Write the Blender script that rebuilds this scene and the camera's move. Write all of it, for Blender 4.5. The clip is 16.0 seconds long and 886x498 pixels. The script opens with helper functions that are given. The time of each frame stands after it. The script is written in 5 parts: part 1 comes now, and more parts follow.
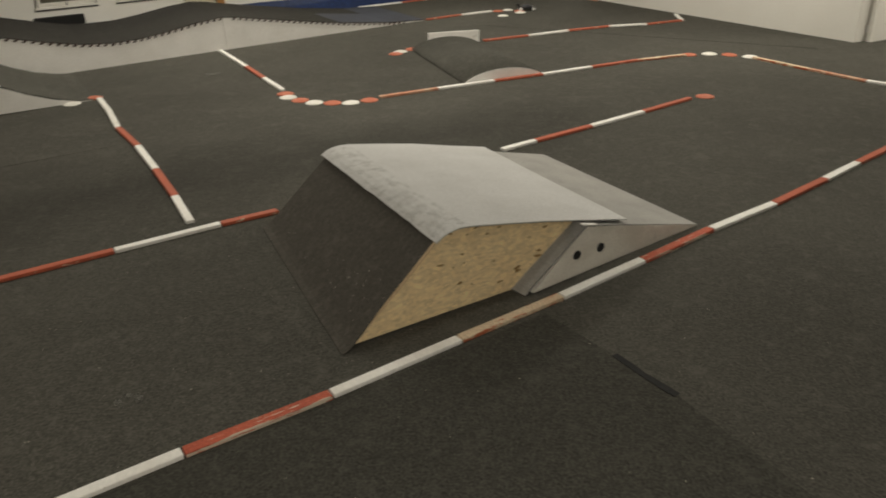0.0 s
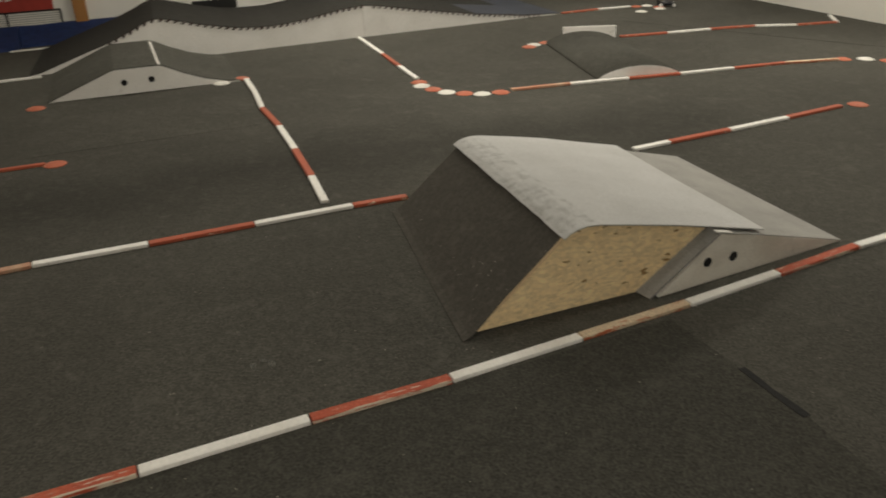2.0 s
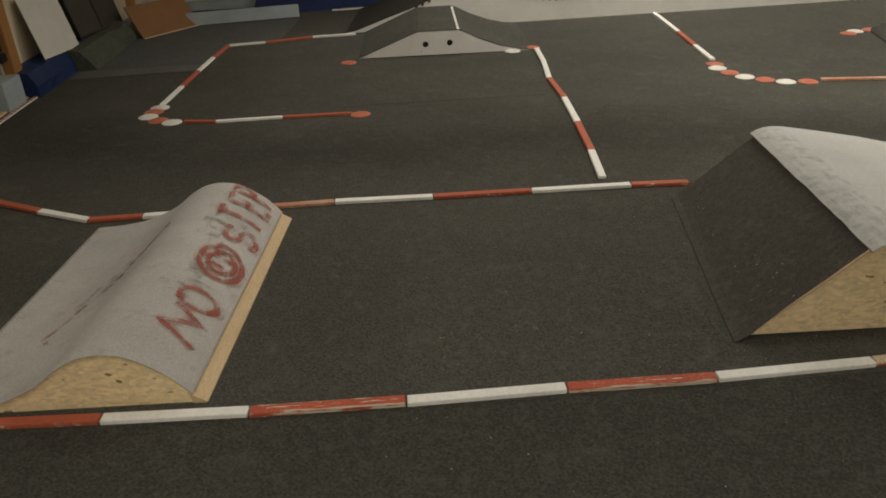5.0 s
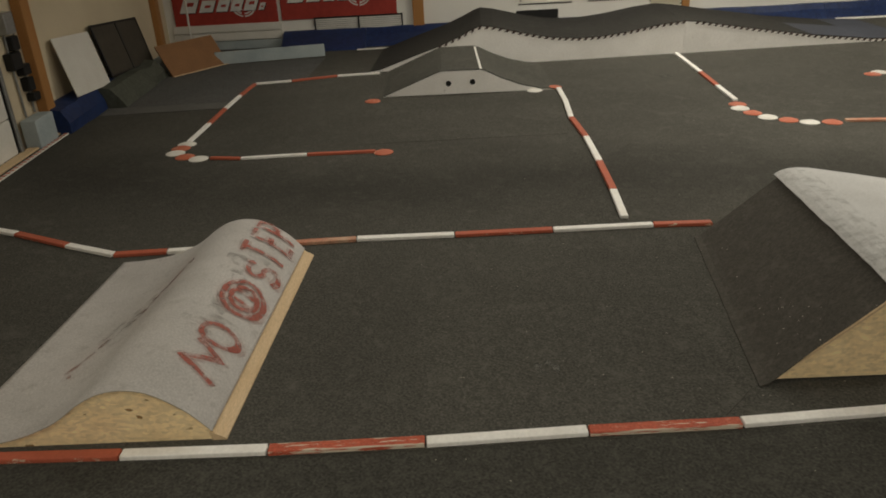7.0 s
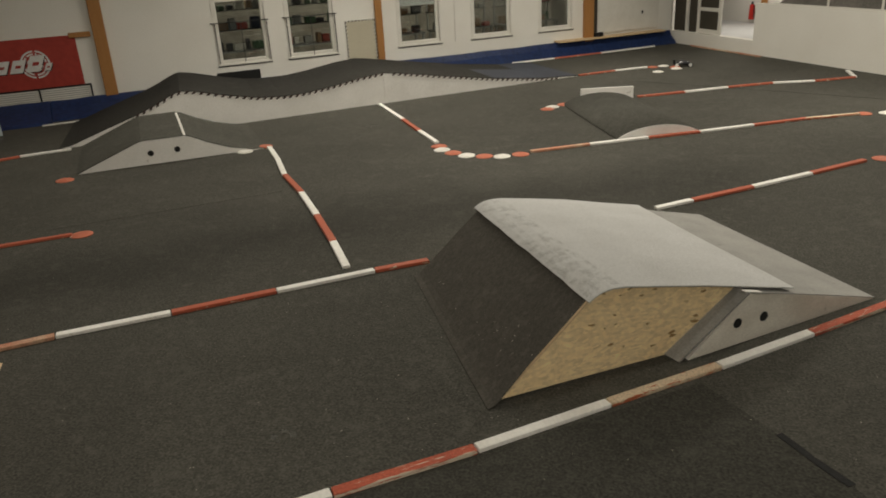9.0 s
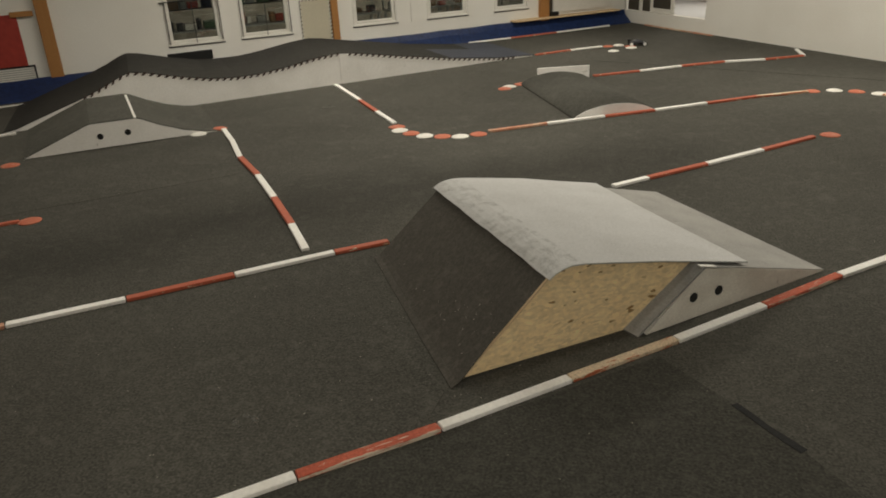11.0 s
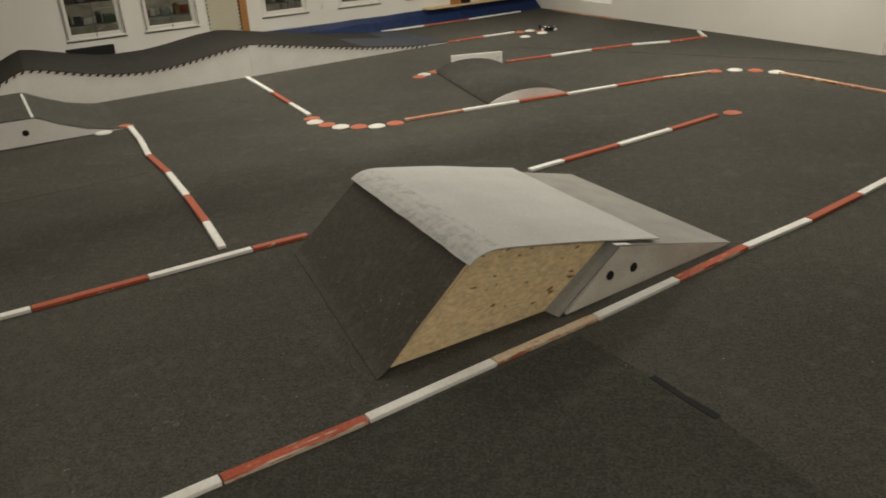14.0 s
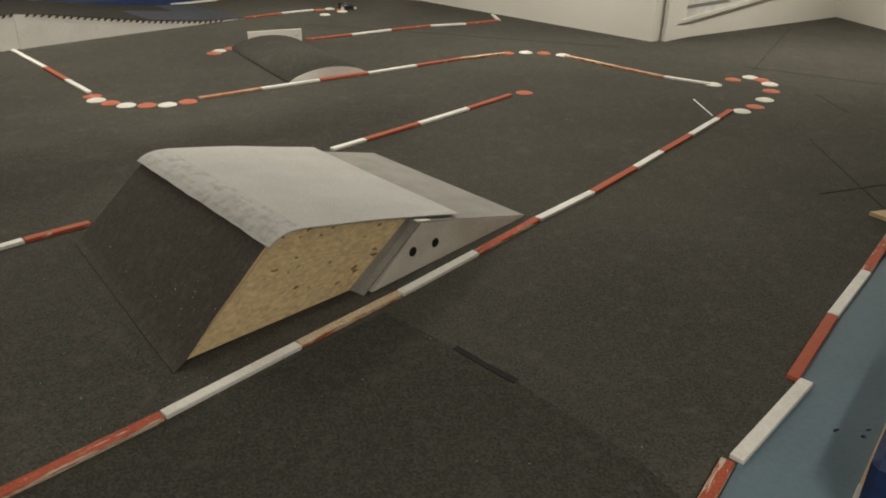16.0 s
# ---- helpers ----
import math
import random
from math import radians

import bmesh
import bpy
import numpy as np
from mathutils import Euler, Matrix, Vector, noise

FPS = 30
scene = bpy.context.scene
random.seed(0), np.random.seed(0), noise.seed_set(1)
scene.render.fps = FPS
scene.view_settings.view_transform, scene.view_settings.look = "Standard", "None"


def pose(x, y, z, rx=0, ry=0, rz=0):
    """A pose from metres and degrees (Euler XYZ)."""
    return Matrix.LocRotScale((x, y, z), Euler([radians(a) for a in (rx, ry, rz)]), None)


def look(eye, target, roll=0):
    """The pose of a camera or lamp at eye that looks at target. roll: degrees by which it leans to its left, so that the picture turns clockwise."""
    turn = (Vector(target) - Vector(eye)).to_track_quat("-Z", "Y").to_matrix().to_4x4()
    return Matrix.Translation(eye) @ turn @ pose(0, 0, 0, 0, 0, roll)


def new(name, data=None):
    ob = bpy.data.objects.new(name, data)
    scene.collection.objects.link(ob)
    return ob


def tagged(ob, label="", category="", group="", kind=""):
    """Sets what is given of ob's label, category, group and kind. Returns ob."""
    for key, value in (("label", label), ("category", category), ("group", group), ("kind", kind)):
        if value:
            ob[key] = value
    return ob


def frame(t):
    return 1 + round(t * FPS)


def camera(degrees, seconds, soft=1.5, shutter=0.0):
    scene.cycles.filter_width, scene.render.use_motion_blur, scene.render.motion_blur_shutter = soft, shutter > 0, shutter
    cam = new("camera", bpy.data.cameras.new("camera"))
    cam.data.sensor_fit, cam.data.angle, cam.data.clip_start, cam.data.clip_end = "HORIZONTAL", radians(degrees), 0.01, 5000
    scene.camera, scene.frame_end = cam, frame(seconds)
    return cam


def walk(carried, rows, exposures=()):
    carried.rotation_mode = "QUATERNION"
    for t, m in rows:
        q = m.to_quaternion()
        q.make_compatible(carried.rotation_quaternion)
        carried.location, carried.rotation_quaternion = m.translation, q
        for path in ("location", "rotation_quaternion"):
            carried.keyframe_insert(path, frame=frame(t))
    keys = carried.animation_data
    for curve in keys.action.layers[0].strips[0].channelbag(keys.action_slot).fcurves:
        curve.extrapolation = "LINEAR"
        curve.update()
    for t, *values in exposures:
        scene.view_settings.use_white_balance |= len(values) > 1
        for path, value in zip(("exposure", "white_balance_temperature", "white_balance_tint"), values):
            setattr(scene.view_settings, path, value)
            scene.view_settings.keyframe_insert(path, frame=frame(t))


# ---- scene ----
cam = camera(61.0, 16.0, soft=1.8, shutter=0.4)
EXPOSURES = [(0, 0.0), (16, 0.0)]
PATH = [
    (0, (0.981, -0.015, 2.996), (0.891, 1.781, 2.12), -1.7),
    (0.5, (1.011, 0.017, 2.97), (1.054, 1.813, 2.09), -2.1),
    (1, (0.973, -0.018, 2.983), (0.96, 1.777, 2.101), -1.5),
    (1.5, (0.939, -0.065, 3.006), (0.762, 1.713, 2.108), -1.6),
    (2, (0.888, -0.088, 3.027), (0.501, 1.662, 2.14), -1.6),
    (2.5, (0.844, -0.098, 3.037), (0.272, 1.612, 2.172), -1.3),
    (3, (0.783, -0.119, 3.029), (0.032, 1.519, 2.161), -1.3),
    (3.5, (0.75, -0.166, 3.04), (-0.14, 1.397, 2.164), -1.0),
    (4, (0.736, -0.187, 3.043), (-0.258, 1.305, 2.156), -2.2),
    (4.5, (0.741, -0.199, 3.034), (-0.236, 1.278, 2.105), -2.6),
    (7, (0.734, -0.194, 3.057), (-0.316, 1.286, 2.221), -2.8),
    (7.5, (0.772, -0.129, 3.051), (-0.142, 1.458, 2.247), -3.1),
    (8, (0.843, -0.089, 3.068), (0.21, 1.638, 2.283), -3.5),
    (8.5, (0.881, -0.024, 3.045), (0.372, 1.766, 2.313), -3.4),
    (11, (0.87, -0.016, 3.017), (0.523, 1.789, 2.228), -3.0),
    (11.5, (0.87, 0.002, 3.003), (0.574, 1.814, 2.211), -3.5),
    (12, (0.894, 0.025, 3.001), (0.674, 1.855, 2.226), -2.9),
    (12.5, (0.879, 0.006, 3.004), (0.654, 1.831, 2.218), -2.4),
    (13, (0.867, -0.015, 3.014), (0.6, 1.795, 2.206), -2.5),
    (13.5, (0.868, -0.006, 3.0), (0.635, 1.802, 2.176), -2.8),
    (14, (0.906, 0.001, 3.009), (0.757, 1.817, 2.184), -3.3),
    (14.5, (0.936, 0.035, 2.99), (0.922, 1.86, 2.172), -4.1),
    (15, (0.962, 0.06, 2.983), (1.146, 1.865, 2.143), -2.7),
    (15.5, (0.982, 0.07, 2.975), (1.305, 1.855, 2.131), -0.6),
    (16, (0.986, 0.035, 2.966), (1.328, 1.799, 2.088), 1.0),
]
walk(cam, [(t, look(eye, target, roll)) for t, eye, target, roll in PATH], EXPOSURES)

# ---- world and light ----
world = bpy.data.worlds.new("world")
scene.world = world
world.use_nodes = True
world.node_tree.nodes["Background"].inputs[0].default_value = (0.5, 0.55, 0.6, 1)
world.node_tree.nodes["Background"].inputs[1].default_value = 0.05

HALL = radians(37.3)
U = Vector((math.cos(HALL), math.sin(HALL), 0))
N = Vector((-math.sin(HALL), math.cos(HALL), 0))
CORNER = Vector((2.2, 25.0, 0))


def hall(s, d, z=0.0):
    """A place by its way along the rear wall from the far corner, and out from it."""
    return CORNER - U * s - N * d + Vector((0, 0, z))


CEILING = 4.6
# Unseen ceiling lamps; some are added or weighted to brighten single areas.
LAMPS = [(5, 4, 1.0), (11, 4, 1.05), (16.5, 5, 0.42), (4, 10, 1.1), (11, 10, 0.97), (17, 11, 0.42), (18, 17, 0.3), (9, 15, 0.52), (16.0, 21.2, 1.4), (0.2, 15.2, 1.5)]
for s, d, k in LAMPS:
    data = bpy.data.lights.new("tube_light", "AREA")
    data.shape, data.size, data.size_y, data.energy, data.color = "RECTANGLE", 3.0, 0.3, 150 * k, (1.0, 0.93, 0.785)
    lamp = new("tube_light", data)
    lamp.matrix_world = Matrix.Translation(hall(s, d, CEILING - 0.12)) @ pose(0, 0, 0, 0, 0, 37.3)


# ---- materials ----
def mat(name, colour, rough=0.8, metal=0.0, second=None, scale=4.0, amount=0.5, fine=60.0, fine_amount=0.25, bump=0.15, spec=0.3, stretch=(1, 1, 1)):
    """Two scales of variation: broad stains towards the second colour, and a fine grain with relief."""
    m = bpy.data.materials.new(name)
    m.use_nodes = True
    t = m.node_tree
    b = t.nodes["Principled BSDF"]
    b.inputs["Roughness"].default_value, b.inputs["Metallic"].default_value = rough, metal
    b.inputs["Specular IOR Level"].default_value = spec
    co = t.nodes.new("ShaderNodeTexCoord")
    mp = t.nodes.new("ShaderNodeMapping")
    mp.inputs["Scale"].default_value = stretch
    t.links.new(co.outputs["Object"], mp.inputs[0])
    big, small = t.nodes.new("ShaderNodeTexNoise"), t.nodes.new("ShaderNodeTexNoise")
    big.inputs["Scale"].default_value, big.inputs["Detail"].default_value = scale, 6
    small.inputs["Scale"].default_value, small.inputs["Detail"].default_value = fine, 4
    t.links.new(mp.outputs[0], big.inputs[0]), t.links.new(mp.outputs[0], small.inputs[0])
    ramp = t.nodes.new("ShaderNodeMapRange")
    ramp.inputs[1].default_value, ramp.inputs[2].default_value, ramp.inputs[4].default_value = 0.35, 0.7, amount
    t.links.new(big.outputs[0], ramp.inputs[0])
    mix = t.nodes.new("ShaderNodeMix")
    mix.data_type = "RGBA"
    mix.inputs[6].default_value = (*colour, 1)
    mix.inputs[7].default_value = (*(second or [c * 0.6 for c in colour]), 1)
    t.links.new(ramp.outputs[0], mix.inputs[0])
    mul = t.nodes.new("ShaderNodeMix")
    mul.data_type, mul.blend_type = "RGBA", "MULTIPLY"
    mul.inputs[0].default_value = 1.0
    gr = t.nodes.new("ShaderNodeMapRange")
    gr.inputs[1].default_value, gr.inputs[2].default_value = 0.3, 0.7
    gr.inputs[3].default_value, gr.inputs[4].default_value = 1 - fine_amount, 1 + fine_amount
    t.links.new(small.outputs[0], gr.inputs[0])
    t.links.new(mix.outputs[2], mul.inputs[6]), t.links.new(gr.outputs[0], mul.inputs[7])
    t.links.new(mul.outputs[2], b.inputs["Base Color"])
    if bump:
        bp = t.nodes.new("ShaderNodeBump")
        bp.inputs["Strength"].default_value, bp.inputs["Distance"].default_value = bump, 0.01
        t.links.new(small.outputs[0], bp.inputs["Height"]), t.links.new(bp.outputs[0], b.inputs["Normal"])
    m["shader"] = "paint"
    return m


def worn(m, under, scale=14.0, edge=0.62, stretch=(1, 1, 1), soft=0.03, rim=0.0):
    """Flakes of the coat are gone and show the colour under it."""
    t = m.node_tree
    b = t.nodes["Principled BSDF"]
    src = b.inputs["Base Color"].links[0].from_socket
    co, mp, ns = t.nodes.new("ShaderNodeTexCoord"), t.nodes.new("ShaderNodeMapping"), t.nodes.new("ShaderNodeTexNoise")
    info, add = t.nodes.new("ShaderNodeObjectInfo"), t.nodes.new("ShaderNodeVectorMath")
    mp.inputs["Scale"].default_value = stretch
    ns.inputs["Scale"].default_value, ns.inputs["Detail"].default_value, ns.inputs["Roughness"].default_value = scale, 8, 0.7
    mulr = t.nodes.new("ShaderNodeMath")
    mulr.operation = "MULTIPLY"
    mulr.inputs[1].default_value = 37.0
    t.links.new(info.outputs["Random"], mulr.inputs[0])
    t.links.new(co.outputs["Object"], mp.inputs[0]), t.links.new(mp.outputs[0], add.inputs[0]), t.links.new(mulr.outputs[0], add.inputs[1])
    t.links.new(add.outputs[0], ns.inputs[0])
    rg = t.nodes.new("ShaderNodeMapRange")
    rg.inputs[1].default_value, rg.inputs[2].default_value = edge, edge + soft
    t.links.new(ns.outputs[0], rg.inputs[0])
    if rim:
        # the long edges of a slat chip first
        sep, ab, near, plus = (t.nodes.new("ShaderNode" + k) for k in ("SeparateXYZ", "Math", "MapRange", "Math"))
        ab.operation, plus.operation = "ABSOLUTE", "ADD"
        near.inputs[1].default_value, near.inputs[2].default_value, near.inputs[4].default_value = 0.028, 0.041, rim
        t.links.new(co.outputs["Object"], sep.inputs[0]), t.links.new(sep.outputs[1], ab.inputs[0]), t.links.new(ab.outputs[0], near.inputs[0])
        t.links.new(ns.outputs[0], plus.inputs[0]), t.links.new(near.outputs[0], plus.inputs[1]), t.links.new(plus.outputs[0], rg.inputs[0])
    mx = t.nodes.new("ShaderNodeMix")
    mx.data_type = "RGBA"
    mx.inputs[7].default_value = (*under, 1)
    t.links.new(rg.outputs[0], mx.inputs[0]), t.links.new(src, mx.inputs[6]), t.links.new(mx.outputs[2], b.inputs["Base Color"])
    return m


def carpet_mat(name, colour, fleck=(0.16, 0.155, 0.145), stain=0.45, grain=0.45, relief=0.35):
    """Needle felt: fibres, pale lint and worn, paler traffic areas."""
    m = mat(name, colour, 0.95, second=[c * 1.45 for c in colour], scale=0.7, amount=stain, fine=55, fine_amount=grain, bump=relief, spec=0.12)
    worn(m, [c * 0.68 for c in colour], 24, 0.47, soft=0.3)
    worn(m, [c * 1.5 for c in colour], 11, 0.53, soft=0.2)
    worn(m, [c * 1.7 for c in colour], 2.6, 0.55, soft=0.35)
    worn(m, fleck, 70, 0.76, soft=0.05)
    return m


def darker_line(m, points, reach, dark):
    """Darkens the colour along a line through the points, uneven at its rim."""
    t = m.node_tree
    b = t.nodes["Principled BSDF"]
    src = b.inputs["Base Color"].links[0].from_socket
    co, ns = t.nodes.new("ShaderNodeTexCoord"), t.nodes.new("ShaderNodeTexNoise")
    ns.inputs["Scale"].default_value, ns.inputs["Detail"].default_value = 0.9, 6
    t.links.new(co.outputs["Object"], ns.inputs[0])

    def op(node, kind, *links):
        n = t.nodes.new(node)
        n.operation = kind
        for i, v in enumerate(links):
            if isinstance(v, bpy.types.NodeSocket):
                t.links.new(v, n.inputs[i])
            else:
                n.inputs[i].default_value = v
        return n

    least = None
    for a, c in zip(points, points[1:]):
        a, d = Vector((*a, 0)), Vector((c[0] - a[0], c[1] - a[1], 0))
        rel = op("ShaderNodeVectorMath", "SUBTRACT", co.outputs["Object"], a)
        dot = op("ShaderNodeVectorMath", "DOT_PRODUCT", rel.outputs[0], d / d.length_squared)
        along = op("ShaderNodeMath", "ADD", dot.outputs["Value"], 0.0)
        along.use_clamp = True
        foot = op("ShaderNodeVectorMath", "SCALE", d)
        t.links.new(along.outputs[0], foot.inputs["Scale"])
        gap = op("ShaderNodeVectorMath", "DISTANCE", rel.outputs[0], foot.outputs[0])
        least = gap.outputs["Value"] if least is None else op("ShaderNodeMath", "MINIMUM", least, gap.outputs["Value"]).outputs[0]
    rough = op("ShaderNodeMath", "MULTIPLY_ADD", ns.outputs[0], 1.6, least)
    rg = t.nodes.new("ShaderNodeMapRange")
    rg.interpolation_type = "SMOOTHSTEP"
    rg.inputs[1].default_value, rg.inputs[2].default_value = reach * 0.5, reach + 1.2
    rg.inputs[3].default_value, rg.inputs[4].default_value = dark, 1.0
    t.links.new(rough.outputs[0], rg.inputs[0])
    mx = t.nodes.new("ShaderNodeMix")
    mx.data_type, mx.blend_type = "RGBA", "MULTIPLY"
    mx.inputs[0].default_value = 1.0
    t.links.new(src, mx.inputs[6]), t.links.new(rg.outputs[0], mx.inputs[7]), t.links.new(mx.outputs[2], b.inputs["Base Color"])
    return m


def osb_mat():
    m = mat("osb", (0.95, 0.75, 0.45), 0.75, second=(0.84, 0.62, 0.35), scale=6, amount=0.5, fine=22, fine_amount=0.09, bump=0.1)
    t = m.node_tree
    b = t.nodes["Principled BSDF"]
    src = b.inputs["Base Color"].links[0].from_socket
    co, mp, vo = t.nodes.new("ShaderNodeTexCoord"), t.nodes.new("ShaderNodeMapping"), t.nodes.new("ShaderNodeTexVoronoi")
    mp.inputs["Scale"].default_value, mp.inputs["Rotation"].default_value = (4.6, 4.6, 11), (0, radians(18), 0)
    wob = t.nodes.new("ShaderNodeTexNoise")
    wob.inputs["Scale"].default_value = 3.0
    addv = t.nodes.new("ShaderNodeVectorMath")
    t.links.new(co.outputs["Object"], wob.inputs[0]), t.links.new(co.outputs["Object"], mp.inputs[0])
    t.links.new(mp.outputs[0], addv.inputs[0]), t.links.new(wob.outputs["Color"], addv.inputs[1]), t.links.new(addv.outputs[0], vo.inputs["Vector"])
    hs = t.nodes.new("ShaderNodeSeparateColor")
    t.links.new(vo.outputs["Color"], hs.inputs[0])
    rg = t.nodes.new("ShaderNodeMapRange")
    rg.inputs[3].default_value, rg.inputs[4].default_value = 0.86, 1.10
    t.links.new(hs.outputs[0], rg.inputs[0])
    mx = t.nodes.new("ShaderNodeMix")
    mx.data_type, mx.blend_type = "RGBA", "MULTIPLY"
    mx.inputs[0].default_value = 1
    t.links.new(src, mx.inputs[6]), t.links.new(rg.outputs[0], mx.inputs[7])
    dark = t.nodes.new("ShaderNodeMapRange")
    dark.inputs[1].default_value, dark.inputs[2].default_value = 0.987, 0.992
    t.links.new(hs.outputs[1], dark.inputs[0])
    m2 = t.nodes.new("ShaderNodeMix")
    m2.data_type = "RGBA"
    m2.inputs[7].default_value = (0.33, 0.20, 0.08, 1)
    t.links.new(dark.outputs[0], m2.inputs[0]), t.links.new(mx.outputs[2], m2.inputs[6]), t.links.new(m2.outputs[2], b.inputs["Base Color"])
    return m


def glass_mat():
    m = bpy.data.materials.new("window_glass")
    m.use_nodes = True
    t = m.node_tree
    t.nodes.remove(t.nodes["Principled BSDF"])
    clear, gloss, mx, fr = (t.nodes.new("ShaderNode" + k) for k in ("BsdfTransparent", "BsdfGlossy", "MixShader", "Fresnel"))
    clear.inputs[0].default_value = (0.75, 0.78, 0.76, 1)
    gloss.inputs["Roughness"].default_value = 0.02
    fr.inputs[0].default_value = 1.6
    t.links.new(fr.outputs[0], mx.inputs[0]), t.links.new(clear.outputs[0], mx.inputs[1]), t.links.new(gloss.outputs[0], mx.inputs[2])
    t.links.new(mx.outputs[0], t.nodes["Material Output"].inputs[0])
    return m


def spray_mat(name, colour, edge, least=0.3):
    """Spray paint, worn through in patches."""
    m = mat(name, colour, 0.7, fine=50)
    t = m.node_tree
    b = t.nodes["Principled BSDF"]
    co, ns, rg, tr, mx = (t.nodes.new("ShaderNode" + k) for k in ("TexCoord", "TexNoise", "MapRange", "BsdfTransparent", "MixShader"))
    ns.inputs["Scale"].default_value, ns.inputs["Detail"].default_value = 11, 8
    rg.inputs[1].default_value, rg.inputs[2].default_value = edge, edge + 0.25
    rg.inputs[3].default_value, rg.inputs[4].default_value = least, 1.0
    t.links.new(co.outputs["Object"], ns.inputs[0]), t.links.new(ns.outputs[0], rg.inputs[0]), t.links.new(rg.outputs[0], mx.inputs[0])
    t.links.new(b.outputs[0], mx.inputs[1]), t.links.new(tr.outputs[0], mx.inputs[2]), t.links.new(mx.outputs[0], t.nodes["Material Output"].inputs[0])
    return m


CARPET = darker_line(carpet_mat("carpet", (0.0740, 0.0714, 0.0616)), [(-11.0, 4.6), (-6.3, 5.1), (-3.4, 7.4), (-1.0, 9.0), (1.6, 9.9)], 1.3, 0.66)
CARPET_RAMP = carpet_mat("ramp_carpet", (0.080, 0.078, 0.068))
CARPET_LONG = carpet_mat("long_ramp_felt", (0.038, 0.0365, 0.033), stain=0.3)
CARPET_TOE = carpet_mat("toe_carpet", (0.082, 0.076, 0.066), stain=0.3, grain=0.2, relief=0.12)
CARPET_PALE = carpet_mat("pale_carpet", (0.078, 0.0752, 0.065))
CARPET_NEAR = carpet_mat("near_carpet", (0.056, 0.0545, 0.0465), stain=0.3)
CARPET_OLD = carpet_mat("grey_carpet", (0.10, 0.10, 0.098))
WALL = mat("white_wall", (0.78, 0.76, 0.71), 0.9, second=(0.70, 0.67, 0.61), scale=0.8, amount=0.5, fine=35, fine_amount=0.03, bump=0.08)
WALL_OLD = mat("cream_wall", (0.62, 0.53, 0.38), 0.9, second=(0.52, 0.43, 0.30), scale=0.9, amount=0.6, fine=35, fine_amount=0.04, bump=0.08)
WHITE = worn(mat("white_paint", (0.82, 0.80, 0.75), 0.6, second=(0.5, 0.47, 0.41), scale=5, amount=0.45, fine=40, fine_amount=0.07), (0.33, 0.28, 0.2), 22, 0.67, (0.25, 1, 1))
RED = worn(mat("red_paint", (0.50, 0.13, 0.07), 0.6, second=(0.55, 0.26, 0.17), scale=6, amount=0.4, fine=40, fine_amount=0.08), (0.60, 0.50, 0.38), 18, 0.63, (0.25, 1, 1))
RED_WORN = worn(mat("chipped_red_paint", (0.50, 0.11, 0.058), 0.65, second=(0.36, 0.07, 0.04), scale=6, amount=0.5), (0.66, 0.57, 0.45), 42, 0.58, (0.10, 1, 1), rim=0.10)
TAN = worn(mat("faded_paint", (0.70, 0.58, 0.42), 0.75, second=(0.58, 0.38, 0.24), scale=4, amount=0.5), (0.46, 0.13, 0.06), 20, 0.57, (0.25, 1, 1), rim=0.11)
PINK = worn(mat("faded_red_paint", (0.50, 0.20, 0.12), 0.75, second=(0.56, 0.40, 0.28), scale=5, amount=0.8), (0.62, 0.52, 0.40), 15, 0.58, (0.25, 1, 1))
PANEL = worn(mat("white_panel", (0.86, 0.84, 0.81), 0.6, second=(0.72, 0.70, 0.66), scale=2, amount=0.5, fine=30, fine_amount=0.04), (0.4, 0.37, 0.33), 6, 0.66, soft=0.08)
GREY_TOP = worn(mat("grey_sheet", (0.59, 0.588, 0.582), 0.85, second=(0.50, 0.495, 0.485), scale=2.2, amount=0.6, fine=70, fine_amount=0.14, bump=0.25), (0.38, 0.37, 0.35), 7, 0.62, soft=0.2)
HUMP_TOP = worn(mat("warm_grey_sheet", (0.57, 0.545, 0.525), 0.85, second=(0.46, 0.44, 0.42), scale=2.4, amount=0.7, fine=70, fine_amount=0.14, bump=0.25), (0.34, 0.32, 0.30), 6, 0.56, soft=0.25)
GREY_RAMP = worn(mat("grey_painted_board", (0.38, 0.37, 0.35), 0.85, second=(0.29, 0.285, 0.27), scale=3, amount=0.7, fine=60, fine_amount=0.12), (0.2, 0.19, 0.18), 9, 0.62, soft=0.1)
GREY_SLOPE = worn(mat("dark_grey_board", (0.31, 0.305, 0.295), 0.85, second=(0.22, 0.215, 0.205), scale=4, amount=0.7, fine=60, fine_amount=0.14), (0.34, 0.33, 0.31), 11, 0.64, soft=0.1)
DIRTY_PANEL = worn(mat("scuffed_panel", (0.84, 0.80, 0.72), 0.75, second=(0.66, 0.61, 0.53), scale=3, amount=0.7, fine=40, fine_amount=0.08, stretch=(1, 1, 2)), (0.30, 0.27, 0.23), 7, 0.63, soft=0.1)
OSB = worn(osb_mat(), (0.62, 0.45, 0.25), 3.2, 0.60, soft=0.25)
PINE = mat("pine", (0.68, 0.51, 0.32), 0.7, second=(0.56, 0.39, 0.21), scale=3, amount=0.5, fine=30, fine_amount=0.15, stretch=(8, 0.8, 8))
GLULAM = mat("orange_wood", (0.38, 0.185, 0.06), 0.6, second=(0.34, 0.15, 0.045), scale=2, amount=0.6, fine=25, fine_amount=0.15, stretch=(8, 8, 0.7))
PLYWOOD = mat("brown_board", (0.25, 0.125, 0.055), 0.75, second=(0.19, 0.095, 0.045), scale=3, amount=0.5, fine=30, fine_amount=0.1)
